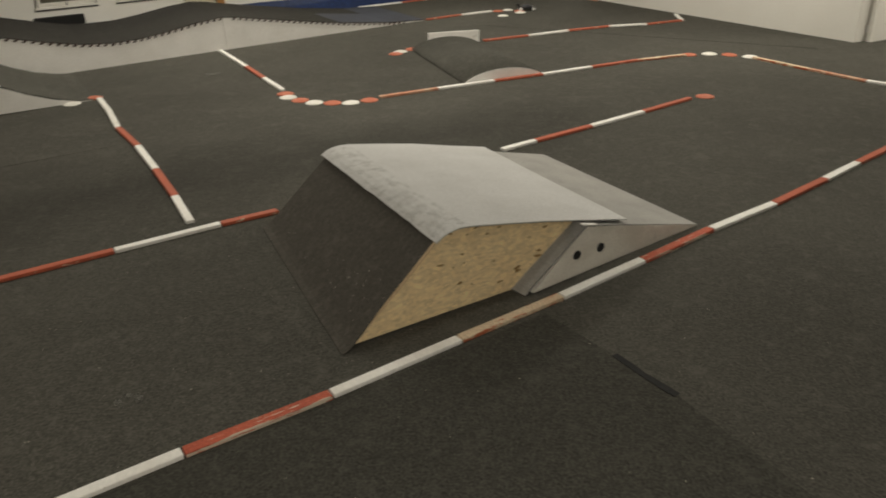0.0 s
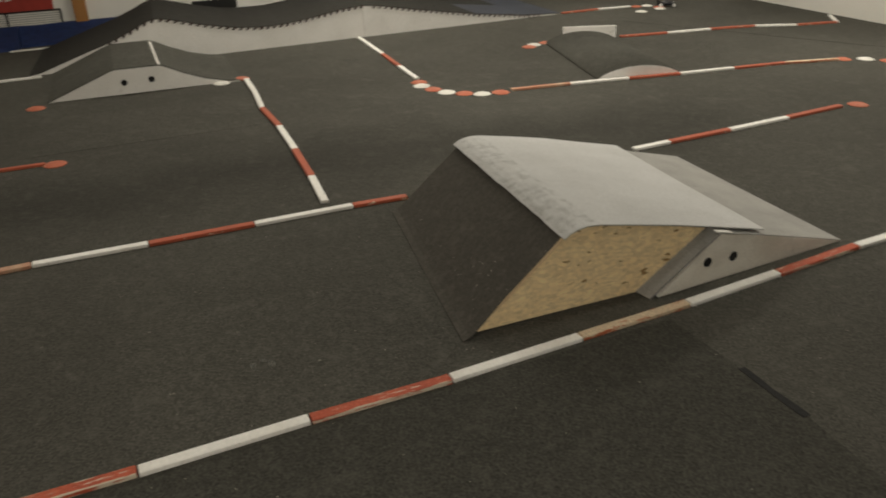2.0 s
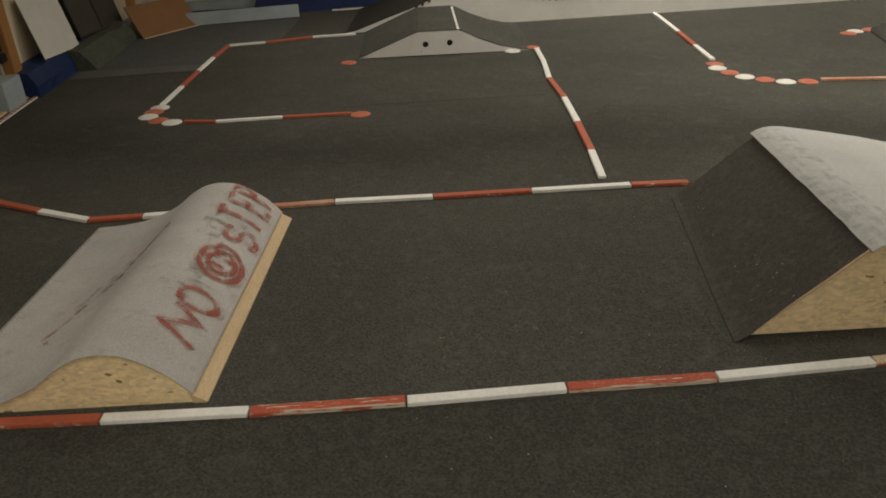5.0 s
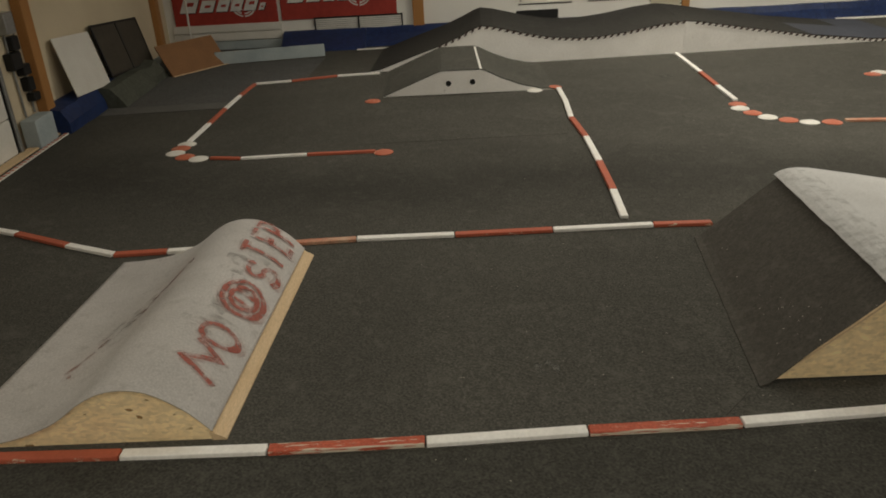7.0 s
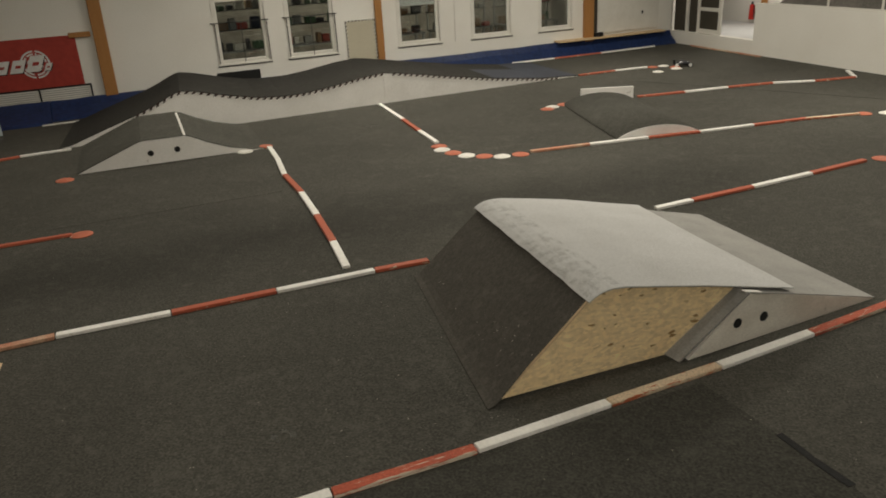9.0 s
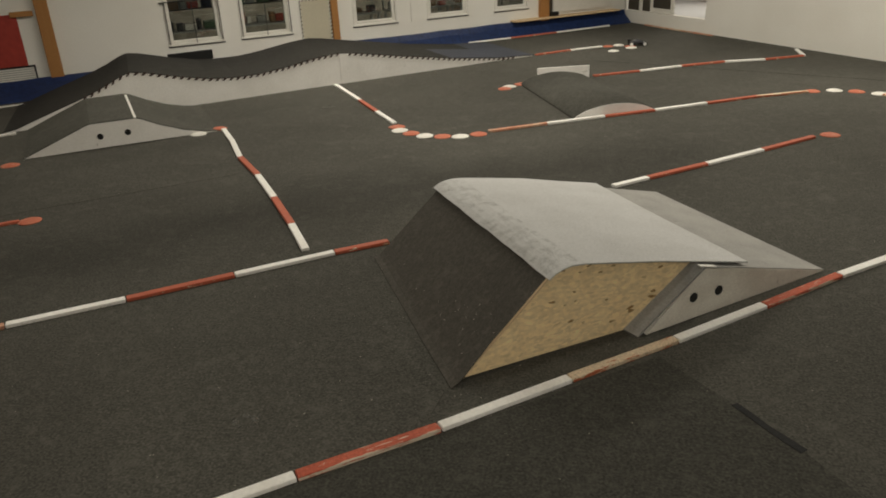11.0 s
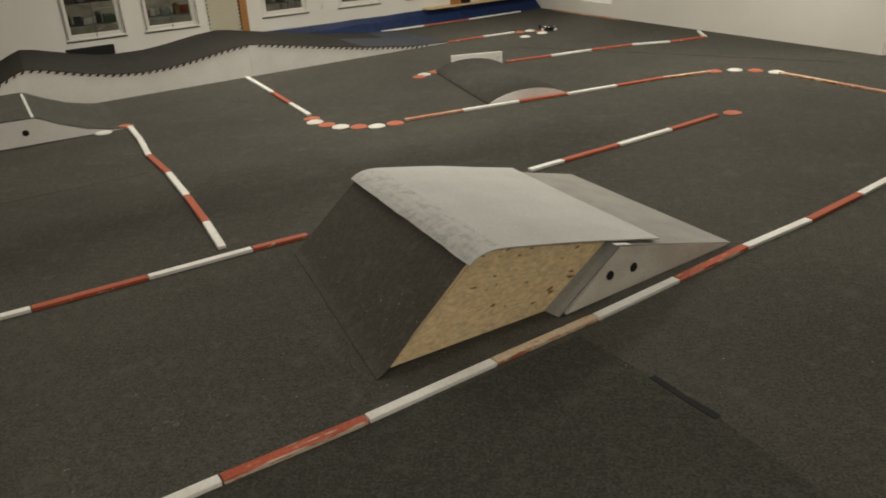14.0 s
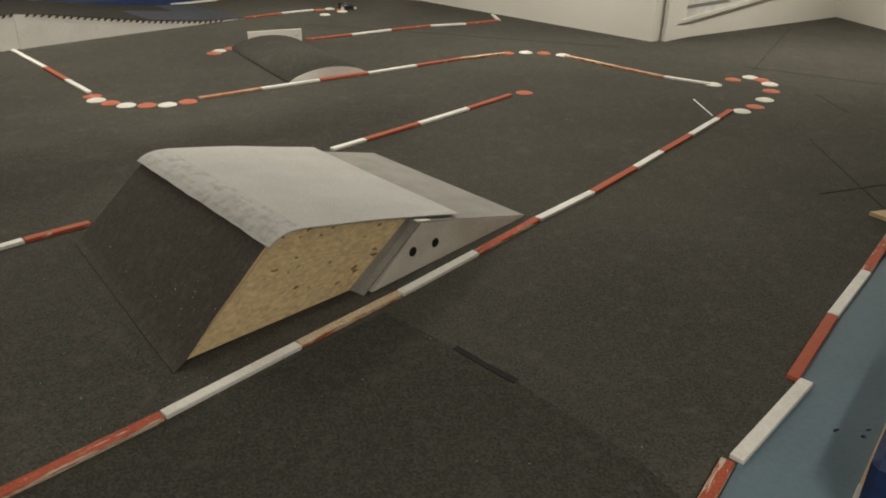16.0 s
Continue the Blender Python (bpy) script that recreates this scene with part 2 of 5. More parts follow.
BLUE = mat("blue_tarpaulin", (0.014, 0.031, 0.105), 0.5, second=(0.008, 0.019, 0.065), scale=2.5, amount=0.6, fine=12, fine_amount=0.25, bump=0.3)
PALE_BLUE = mat("pale_blue_board", (0.40, 0.45, 0.46), 0.75, second=(0.24, 0.29, 0.31), scale=2, amount=0.6, fine=30, fine_amount=0.06)
BLUE_FLOOR = mat("blue_floor_paint", (0.15, 0.22, 0.27), 0.55, second=(0.12, 0.18, 0.22), scale=2.0, amount=0.5, fine=25, fine_amount=0.06, bump=0.05)
TARP = mat("olive_tarpaulin", (0.085, 0.09, 0.072), 0.8, second=(0.055, 0.06, 0.047), scale=3, amount=0.7, fine=15, fine_amount=0.2, bump=0.4)
BLACK = mat("black_plastic", (0.012, 0.012, 0.012), 0.5, fine=80, fine_amount=0.2)
DARK = mat("dark_mesh", (0.05, 0.043, 0.032), 0.7, second=(0.075, 0.066, 0.05), scale=4, amount=0.5, fine=120, fine_amount=0.3)
STEEL = mat("grey_steel", (0.33, 0.33, 0.32), 0.45, 0.6, fine=40, fine_amount=0.1)
BANNER = mat("red_banner", (0.36, 0.045, 0.032), 0.5, second=(0.29, 0.036, 0.026), scale=1.5, amount=0.6, fine=8, fine_amount=0.1, bump=0.15)
LETTER = mat("banner_white", (0.72, 0.72, 0.70), 0.5, fine=30, fine_amount=0.05)
FRAME = mat("window_frame_white", (0.72, 0.70, 0.65), 0.45, second=(0.6, 0.57, 0.51), scale=3, amount=0.4, fine=30, fine_amount=0.04)
CEIL = mat("ceiling_paint", (0.6, 0.58, 0.53), 0.9, fine=20, fine_amount=0.05)
GLASS = glass_mat()
SPRAY_RED = spray_mat("red_spray_paint", (0.43, 0.105, 0.072), 0.47, 0.32)
SPRAY_HAZE = spray_mat("thin_red_overspray", (0.40, 0.14, 0.10), 0.36, 0.72)
SCUFF = spray_mat("rubbed_dirt", (0.34, 0.33, 0.31), 0.30, 0.9)
SPRAY_GREY = spray_mat("grey_scuff", (0.27, 0.25, 0.225), 0.34, 0.62)
SPRAY_FADED = spray_mat("faded_red_spray", (0.42, 0.12, 0.08), 0.36, 0.45)
SLAT_WHITE = worn(mat("white_slat_paint", (0.92, 0.905, 0.87), 0.6, second=(0.74, 0.70, 0.64), scale=5, amount=0.4, fine=40, fine_amount=0.07), (0.42, 0.36, 0.28), 30, 0.68, (0.25, 1, 1), rim=0.05)
SLAT_RED = worn(mat("red_slat_paint", (0.48, 0.118, 0.064), 0.6, second=(0.37, 0.10, 0.062), scale=6, amount=0.4, fine=40, fine_amount=0.08), (0.62, 0.52, 0.40), 26, 0.66, (0.25, 1, 1), rim=0.08)
RUBBER = mat("rubber", (0.02, 0.02, 0.02), 0.85, fine=60)
RIM = mat("white_plastic", (0.75, 0.75, 0.73), 0.4, fine=60, fine_amount=0.03)
SHELL = mat("dark_car_shell", (0.03, 0.03, 0.034), 0.2, second=(0.10, 0.10, 0.11), scale=14, amount=0.6, spec=0.6, bump=0)
EXT_RED = mat("extinguisher_red", (0.5, 0.03, 0.02), 0.3, fine=30, fine_amount=0.03)


# ---- mesh helpers ----
def mesh_of(name, bm, material):
    me = bpy.data.meshes.new(name)
    bmesh.ops.recalc_face_normals(bm, faces=bm.faces[:])
    bm.to_mesh(me)
    bm.free()
    me.materials.append(material)
    return me


def part(name, bm, material, parent, label="", smooth=False):
    ob = new(name, mesh_of(name, bm, material))
    if smooth:
        ob.data.polygons.foreach_set("use_smooth", [True] * len(ob.data.polygons))
    ob.parent = parent
    return tagged(ob, label)


def thing(name, bm, material, label, category, group="", kind="", m=None):
    ob = new(name, mesh_of(name, bm, material))
    if m is not None:
        ob.matrix_world = m
    return tagged(ob, label, category, group, kind)


def empty(name, m, label, category, group="", kind=""):
    ob = new(name)
    ob.empty_display_size = 0.1
    ob.matrix_world = m
    return tagged(ob, label, category, group, kind)


def box(x0, x1, y0, y1, z0, z1, bevel=0.0, bm=None):
    bm = bm or bmesh.new()
    v = [bm.verts.new((x, y, z)) for z in (z0, z1) for y in (y0, y1) for x in (x0, x1)]
    faces = [bm.faces.new([v[i] for i in q]) for q in ((0, 2, 3, 1), (4, 5, 7, 6), (0, 1, 5, 4), (2, 6, 7, 3), (0, 4, 6, 2), (1, 3, 7, 5))]
    if bevel:
        edges = {e for f in faces for e in f.edges}
        bmesh.ops.bevel(bm, geom=list(edges), offset=bevel, segments=1, affect="EDGES")
    return bm


def prism(profile, y0, y1, skew=0.0, bm=None):
    """A closed outline in x and z, drawn out along y; the far end is moved by skew along x."""
    bm = bm or bmesh.new()
    a = [bm.verts.new((x, y0, z)) for x, z in profile]
    b = [bm.verts.new((x + skew, y1, z)) for x, z in profile]
    bm.faces.new(a), bm.faces.new(b[::-1])
    for i in range(len(a)):
        j = (i + 1) % len(a)
        bm.faces.new((a[j], a[i], b[i], b[j]))
    return bm


def sheet(profile, y0, y1, thick, skew=0.0, cuts=1):
    """A board bent along a profile in x and z, of some thickness, laid on top of it."""
    bm = bmesh.new()
    top, low = [], []
    pts = [Vector((x, 0, z)) for x, z in profile]
    for k in range(cuts + 1):
        y = y0 + (y1 - y0) * k / cuts
        rt, rl = [], []
        for i, p in enumerate(pts):
            d = (pts[min(i + 1, len(pts) - 1)] - pts[max(i - 1, 0)]).normalized()
            up = Vector((-d.z, 0, d.x))
            off = skew * (y - y0) / (y1 - y0 or 1)
            q = p + up * thick
            rl.append(bm.verts.new((p.x + off, y, p.z)))
            rt.append(bm.verts.new((q.x + off, y, q.z)))
        top.append(rt), low.append(rl)
    n = len(pts)
    for k in range(cuts):
        for i in range(n - 1):
            bm.faces.new((top[k][i], top[k][i + 1], top[k + 1][i + 1], top[k + 1][i]))
            bm.faces.new((low[k][i + 1], low[k][i], low[k + 1][i], low[k + 1][i + 1]))
        for i in (0, n - 1):
            bm.faces.new((top[k][i], top[k + 1][i], low[k + 1][i], low[k][i]))
    for k in (0, cuts):
        for i in range(n - 1):
            bm.faces.new((top[k][i], low[k][i], low[k][i + 1], top[k][i + 1]))
    return bm


def disc_of(r, h, seg=24, dome=0.0):
    bm = bmesh.new()
    rings = [(r, 0.0), (r, h * 0.6), (r * 0.93, h)]
    if dome:
        rings += [(r * 0.6, h + dome * 0.7)]
    rows = [[bm.verts.new((a * math.cos(i * math.tau / seg), a * math.sin(i * math.tau / seg), z)) for i in range(seg)] for a, z in rings]
    for p, q in zip(rows, rows[1:]):
        for i in range(seg):
            bm.faces.new((p[i], p[(i + 1) % seg], q[(i + 1) % seg], q[i]))
    bm.faces.new(rows[0][::-1])
    if dome:
        c = bm.verts.new((0, 0, h + dome))
        for i in range(seg):
            bm.faces.new((rows[-1][i], rows[-1][(i + 1) % seg], c))
    else:
        bm.faces.new(rows[-1])
    return bm


def flat_solid(bm, thickness):
    """Gives a flat outline its thickness, downwards."""
    bm.normal_update()
    up = [f for f in bm.faces]
    for f in up:
        if f.normal.z < 0:
            f.normal_flip()
    bm.normal_update()
    bmesh.ops.solidify(bm, geom=up, thickness=thickness)


def tube(r, x0, x1, seg=16, axis="x"):
    bm = bmesh.new()
    a = [[bm.verts.new((x, r * math.cos(i * math.tau / seg), r * math.sin(i * math.tau / seg))) for i in range(seg)] for x in (x0, x1)]
    for i in range(seg):
        bm.faces.new((a[0][i], a[0][(i + 1) % seg], a[1][(i + 1) % seg], a[1][i]))
    bm.faces.new(a[0][::-1]), bm.faces.new(a[1])
    if axis == "z":
        bmesh.ops.rotate(bm, verts=bm.verts[:], matrix=Matrix.Rotation(radians(-90), 3, "Y"))
    if axis == "y":
        bmesh.ops.rotate(bm, verts=bm.verts[:], matrix=Matrix.Rotation(radians(90), 3, "Z"))
    return bm


# ---- the hall ----
ROOM = [(2.2, 25.0), (8.3, 15.1), (14.6, 17.8), (14.4, 12.0), (15.0, 0.0), (8.0, -8.0), tuple(hall(22.2, 22.5)[:2]), tuple(hall(22.2, 0)[:2])]


def floor_sheet():
    bm = bmesh.new()
    pts = ROOM[:]
    low = [bm.verts.new((x, y, -0.12)) for x, y in pts]
    top = [bm.verts.new((x, y, 0.0)) for x, y in pts]
    bm.faces.new(top[::-1]), bm.faces.new(low)
    for i in range(len(pts)):
        j = (i + 1) % len(pts)
        bm.faces.new((low[i], low[j], top[j], top[i]))
    return bm


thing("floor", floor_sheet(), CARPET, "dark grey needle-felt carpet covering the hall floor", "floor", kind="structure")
bm = floor_sheet()
bmesh.ops.translate(bm, verts=bm.verts[:], vec=(0, 0, CEILING + 0.12))
thing("ceiling", bm, CEIL, "plain pale painted hall ceiling", "ceiling", kind="structure")


def wall_run(name, a, b, z0, z1, material, label, openings=(), thick=0.22):
    """A wall from a to b, its room side on that line, with openings (from, to, sill, head) cut through."""
    a, b = Vector((*a[:2], 0)), Vector((*b[:2], 0))
    d = b - a
    m = Matrix.Translation(a) @ Matrix.Rotation(math.atan2(d.y, d.x), 4, "Z")
    bm, x, L = bmesh.new(), 0.0, d.length
    for o0, o1, sill, head in sorted(openings):
        if o0 > x:
            box(x, o0, 0, thick, z0, z1, bm=bm)
        if sill > z0:
            box(o0, o1, 0, thick, z0, sill, bm=bm)
        if head < z1:
            box(o0, o1, 0, thick, head, z1, bm=bm)
        x = o1
    if x < L:
        box(x, L, 0, thick, z0, z1, bm=bm)
    return thing(name, bm, material, label, "wall", kind="structure", m=m)


WINDOWS = [(3.62, 4.66), (5.62, 6.78), (7.78, 8.93), (10.68, 11.85), (12.39, 13.57)]
SILL, HEAD = 0.76, 2.24
LEN = 22.2
# the rear wall runs from its left end to the far corner
wall_run("wall_north", hall(LEN, 0), hall(0, 0), 0, CEILING, WALL, "white plastered rear wall with a row of windows", [(LEN - b, LEN - a, SILL, HEAD) for a, b in WINDOWS])
wall_run("wall_west", hall(LEN, 22.5), hall(LEN, 0), 0, CEILING, WALL_OLD, "cream plastered side wall", thick=0.22)
E1 = Vector((8.3 - 2.2, 15.1 - 25.0, 0)).normalized()
CUT = Vector((2.2, 25.0, 0)) + E1 * 3.72
wall_run("wall_east", CUT, (8.3, 15.1), 0, 1.30, WALL, "plain white painted half-height partition wall")
wall_run("wall_east_header", (2.2, 25.0), (8.3, 15.1), 2.9, CEILING, WALL, "plain white wall above the partition")
wall_run("wall_east_low", (2.2, 25.0), CUT, 0, 0.36, WALL, "low white parapet below an opening")
wall_run("wall_east_return", (8.3, 15.1), (14.6, 17.8), 0, CEILING, WALL, "white painted wall with an advertising board")
wall_run("wall_east_end", (14.6, 17.8), (14.4, 12.0), 0, CEILING, WALL, "plain white painted wall")
wall_run("wall_southeast", (14.4, 12.0), (15.0, 0.0), 0, CEILING, WALL, "plain white wall")
wall_run("wall_south", (15.0, 0.0), (8.0, -8.0), 0, CEILING, WALL, "plain white wall")
wall_run("wall_southwest", (8.0, -8.0), hall(22.2, 22.5), 0, CEILING, WALL, "plain white wall")


def rear(s, d=0.0, z=0.0):
    """The pose of a thing at the rear wall: x runs right along it, y into it."""
    return Matrix.Translation(hall(s, d, z)) @ pose(0, 0, 0, 0, 0, 37.3)


# ---- kerb slats ----
PAINT = {"w": (SLAT_WHITE, "white painted wooden kerb slat, scuffed, lying on dark carpet"), "r": (SLAT_RED, "red painted wooden kerb slat, scuffed, lying on dark carpet"),
         "x": (RED_WORN, "badly chipped red wooden kerb slat on dark carpet"), "t": (TAN, "wooden kerb slat with its paint worn to tan wood"),
         "p": (PINK, "faded pinkish red wooden kerb slat on dark carpet")}


def slats(points, colours, group, shift=(0.0, 0.0), width=0.082, height=0.036, base=0.0):
    rnd = random.Random(len(points) * 31 + int(abs(points[0][0]) * 100))
    for (a, b, c) in zip(points, points[1:], colours):
        if c == "-":
            continue
        a, b = Vector((a[0] + shift[0], a[1] + shift[1], base)), Vector((b[0] + shift[0], b[1] + shift[1], base))
        d, L = b - a, (b - a).length
        bm = box(-L / 2 + 0.006, L / 2 - 0.006, -width / 2, width / 2, 0, height, 0.005)
        m = Matrix.Translation((a + b) / 2) @ Matrix.Rotation(math.atan2(d.y, d.x) + rnd.uniform(-0.006, 0.006), 4, "Z")
        thing("kerb_slat", bm, PAINT[c][0], PAINT[c][1], "kerb slat", group, m=m)


NEAR = (0.04, -0.054)
slats([(-5.0, 0.58), (-4.06, 1.15), (-3.175, 1.733), (-2.41, 2.252), (-1.611, 2.822), (-0.797, 3.434), (-0.015, 3.998), (0.81, 4.656), (1.605, 5.27), (2.372, 5.895), (3.13, 6.525),
       (3.923, 7.127), (4.69, 7.79), (5.26, 8.29), (5.94, 8.88), (6.70, 9.55), (7.12, 9.93)], "wrwxwxwtwxwrwrwr", "kerb along the front lane", NEAR)
slats([(-8.3, 3.16), (-7.40, 3.34), (-6.59, 3.44), (-5.94, 3.54), (-5.52, 3.86), (-4.72, 4.48), (-4.028, 5.014), (-3.216, 5.579), (-2.41, 6.152), (-1.589, 6.745), (-1.096, 7.062)],
      "wrwrwpwrwr", "kerb behind the humped ramp", (0.042, -0.048))
slats([(-5.08, 11.72), (-4.61, 11.01), (-4.04, 10.05), (-3.42, 9.22), (-2.83, 8.31), (-2.28, 7.44), (-1.87, 6.74)], "wwrwrw", "kerb leading to the small jump")
slats([(-7.57, 6.11), (-7.16, 6.29), (-6.45, 6.84), (-5.68, 7.38)], "rwr", "kerb of the far left bend", width=0.06)
slats([(-10.6, 9.76), (-10.1, 8.93), (-9.58, 8.12), (-9.05, 7.33), (-8.5, 6.5)], "rwrw", "kerb of the far left bend", width=0.07)
slats([(-10.6, 9.76), (-10.1, 10.25), (-9.55, 10.97), (-8.9, 11.52)], "wrw", "kerb of the far left bend", width=0.07)
slats([(-4.26, 15.49), (-3.27, 13.88), (-2.70, 12.94), (-2.17, 12.07)], "wrw", "kerb below the long ramp")
slats([(-0.52, 11.51), (0.37, 11.99), (1.29, 12.45), (2.12, 12.85), (3.02, 13.34), (3.93, 13.82), (4.85, 14.18)], "pwrwrt", "kerb past the round bump")
slats([(5.98, 13.85), (6.57, 12.86), (7.11, 11.99), (7.68, 11.40)], "tpw", "kerb towards the hairpin")
slats([(1.30, 8.87), (1.74, 9.21), (2.52, 9.81), (3.34, 10.46), (4.16, 11.14)], "wrwr", "kerb behind the kicker ramp")
slats([(1.15, 15.98), (2.11, 16.44), (3.01, 16.94), (3.96, 17.37), (4.83, 17.54), (5.71, 17.93), (5.77, 18.8)], "rwrwrw", "kerb near the partition wall")
slats([(-0.20, 18.80), (0.63, 19.42), (1.42, 19.90)], "rw", "kerb at the long ramp's end")
slats([(-2.16, 21.08), (-1.07, 21.84), (0.18, 22.75), (1.72, 23.95)], "wrw", "kerb along the blue barrier")
slats([(2.75, 23.9), (3.15, 23.2), (3.7, 22.3), (4.3, 21.3)], "ptp", "kerb in the far corner", width=0.045)
slats([(2.35, 2.15), (3.24, 3.0)], "x", "kerb beside the blue floor")
slats([(3.29, 3.0), (4.16, 3.62)], "w", "kerb beside the blue floor", width=0.088)
slats([(4.08, 3.66), (4.88, 4.36), (5.64, 4.97), (6.5, 5.7)], "rwx", "kerb beside the blue floor", width=0.082)
slats([(6.93, 10.58), (6.76, 9.68)], "w", "loose thin batten", width=0.02, height=0.015)

# ---- marker discs ----
DISC = {c: mesh_of("marker_disc", disc_of(0.135, 0.012, 28, 0.02), RED if c == "r" else WHITE) for c in "rw"}


def discs(points, colours, group):
    for i, ((x, y), c) in enumerate(zip(points, colours)):
        ob = new("marker_disc", DISC[c])
        ob.matrix_world = pose(x, y, 0.001, (i % 3 - 1) * 0.8, 0, 47 * i)
        tagged(ob, ("red" if c == "r" else "white") + " domed plastic marker disc lying on dark carpet", "marker disc", group)


discs([(-2.08, 11.86), (-1.98, 11.63), (-1.75, 11.44), (-1.50, 11.29), (-1.21, 11.25), (-0.93, 11.25), (-0.66, 11.38)], "rwrwrwr", "discs of the middle bend")
discs([(4.94, 14.24), (5.32, 14.29), (5.65, 14.17), (5.96, 13.97)], "rwrw", "discs of the right bend")
discs([(8.23, 11.70), (8.63, 11.82), (8.71, 11.60), (8.69, 11.32), (8.44, 10.88), (8.03, 10.40), (7.65, 10.04), (7.31, 9.84), (7.72, 11.42)], "rwrwrwrww", "discs of the hairpin")
discs([(4.42, 11.27), (-5.20, 11.80), (-5.40, 11.45)], "rrw", "discs at kerb ends")
discs([(-8.45, 6.42), (-8.36, 6.24), (-8.24, 6.05), (-7.97, 6.0), (-7.72, 6.03), (-5.58, 7.42), (-7.57, 9.64)], "wrwrwrr", "discs of the far left bend")
discs([(1.56, 19.94), (1.83, 20.1), (2.1, 19.88), (2.12, 19.66), (1.67, 19.2)], "rwrww", "discs at the long ramp's end")
discs([(-0.50, 15.05), (-0.58, 14.84), (-0.29, 15.27)], "wrr", "discs beside the round bump")

# ---- kicker ramp ----
kicker = empty("kicker_ramp", pose(0.06, 4.46, 0, 0, 0, 35.4), "steep kicker ramp with bare chipboard side and grey sheet top", "ramp")
DEP, SK, SKT = 2.45, 0.25, 0.36
CR, CZ, END = 1.0, 0.645, 3.70


def down(x):
    """The height of the run down from the crest, slightly bowed."""
    u = (x - CR) / (END - CR)
    return CZ * (1 - u) + 0.14 * u * (1 - u)


def lift(bm):
    """The whole ramp stands a little higher at its near side."""
    for v in bm.verts:
        v.co.z *= 1 + 0.104 * (1 - min(max(v.co.y / DEP, 0), 1))
    return bm


OUT = [(0.07, 0.02), (CR - 0.22, CZ - 0.068), (CR - 0.14, CZ - 0.022), (CR, CZ - 0.012)]
part("side_panel", lift(prism(OUT + [(1.6, down(1.6) - 0.008), (2.14, down(2.14) - 0.008), (1.54, 0.005)], 0.035, 0.053)), OSB, kicker, "bare chipboard side panel")
part("far_side_panel", prism([(0.03 + SKT, 0.005), (CR - 0.22 + SK, CZ - 0.07), (CR + SK, CZ - 0.02), (END - 0.2 + SK, 0.03), (END - 0.2 + SK, 0.005)], DEP - 0.05, DEP - 0.03), OSB, kicker)


def slope(profile, y0, y1, thick):
    """A sloping board whose foot is set further over at its far end than its head."""
    bm = sheet(profile, y0, y1, thick, 0, 8)
    for v in bm.verts:
        k = min(max(v.co.x / CR, 0), 1)
        v.co.x += (SKT + (SK - SKT) * k) * v.co.y / DEP
        v.co.y -= 0.05 * max(0, 1 - v.co.y / 0.2) * max(0, 1 - v.co.x / 0.35)
    return lift(bm)


part("approach_slope", slope([(-0.06, 0.002), (0.0, 0.016), (0.05, 0.046), (0.29, 0.224), (0.59, 0.446), (CR - 0.20, CZ - 0.046)], 0.03, DEP, 0.005), CARPET_TOE, kicker, "dark brown felt on the steep slope")
part("slope_board", lift(sheet([(0.20, 0.138), (0.55, 0.398), (CR - 0.22, CZ - 0.066)], 0.016, 0.0292, 0.014)), PINE, kicker, "thin board edge under the felt")


def deck():
    prof = [(CR - 0.245, CZ - 0.052), (CR - 0.19, CZ - 0.022), (CR - 0.13, CZ - 0.004), (CR - 0.05, CZ + 0.004), (CR + 0.06, down(CR + 0.06) + 0.004)]
    prof += [(x, down(x) + 0.004 + 0.012 * (x - 1)) for x in (1.4, 1.8, 2.2, 2.70)]
    bm = sheet(prof, -0.03, DEP + 0.02, 0.009, SK, 22)
    for v in bm.verts:
        v.co.z += 0.005 * noise.noise(Vector((v.co.x * 2, v.co.y * 1.5, 0.3)))
        if v.co.x - SK * v.co.y / DEP < CR - 0.2:
            v.co.x += 0.012 * noise.noise(Vector((v.co.y * 5, 0.2, 0.7)))
        if v.co.y > DEP:
            v.co.y += 0.02 * noise.noise(Vector((v.co.x * 6, 1.2, 0.7)))
            if v.co.x > 1.9 + SK:
                v.co.y -= 0.07
    return lift(bm)


edge_prof = [(CR - 0.235, CZ - 0.046), (CR - 0.19, CZ - 0.022), (CR - 0.13, CZ - 0.004), (CR - 0.05, CZ + 0.004), (CR + 0.04, down(CR + 0.04) + 0.004)]
band = lift(sheet([(x, z + 0.0115) for x, z in edge_prof], 0.02, DEP, 0.001, SK, 22))
part("edge_dirt", band, SCUFF, kicker, "dark rubbed dirt along the crest")
part("deck_sheet", deck(), GREY_TOP, kicker, "pale grey dusty sheet bent over the crest")
part("rear_block", lift(prism([(1.56, 0.002), (2.15, down(2.15) - 0.004), (2.6, down(2.6) - 0.004), (3.2, down(3.2) - 0.004), (END, 0.01), (END, 0.002)], 0.0, DEP, 0.17)), GREY_RAMP, kicker, "grey painted older jump behind the chipboard")


def splay(bm):
    """The block's side stands further out at its steep end."""
    for v in bm.verts:
        v.co.y *= min(max((END - v.co.x) / (END - 1.6), 0.05), 1)
    return bm


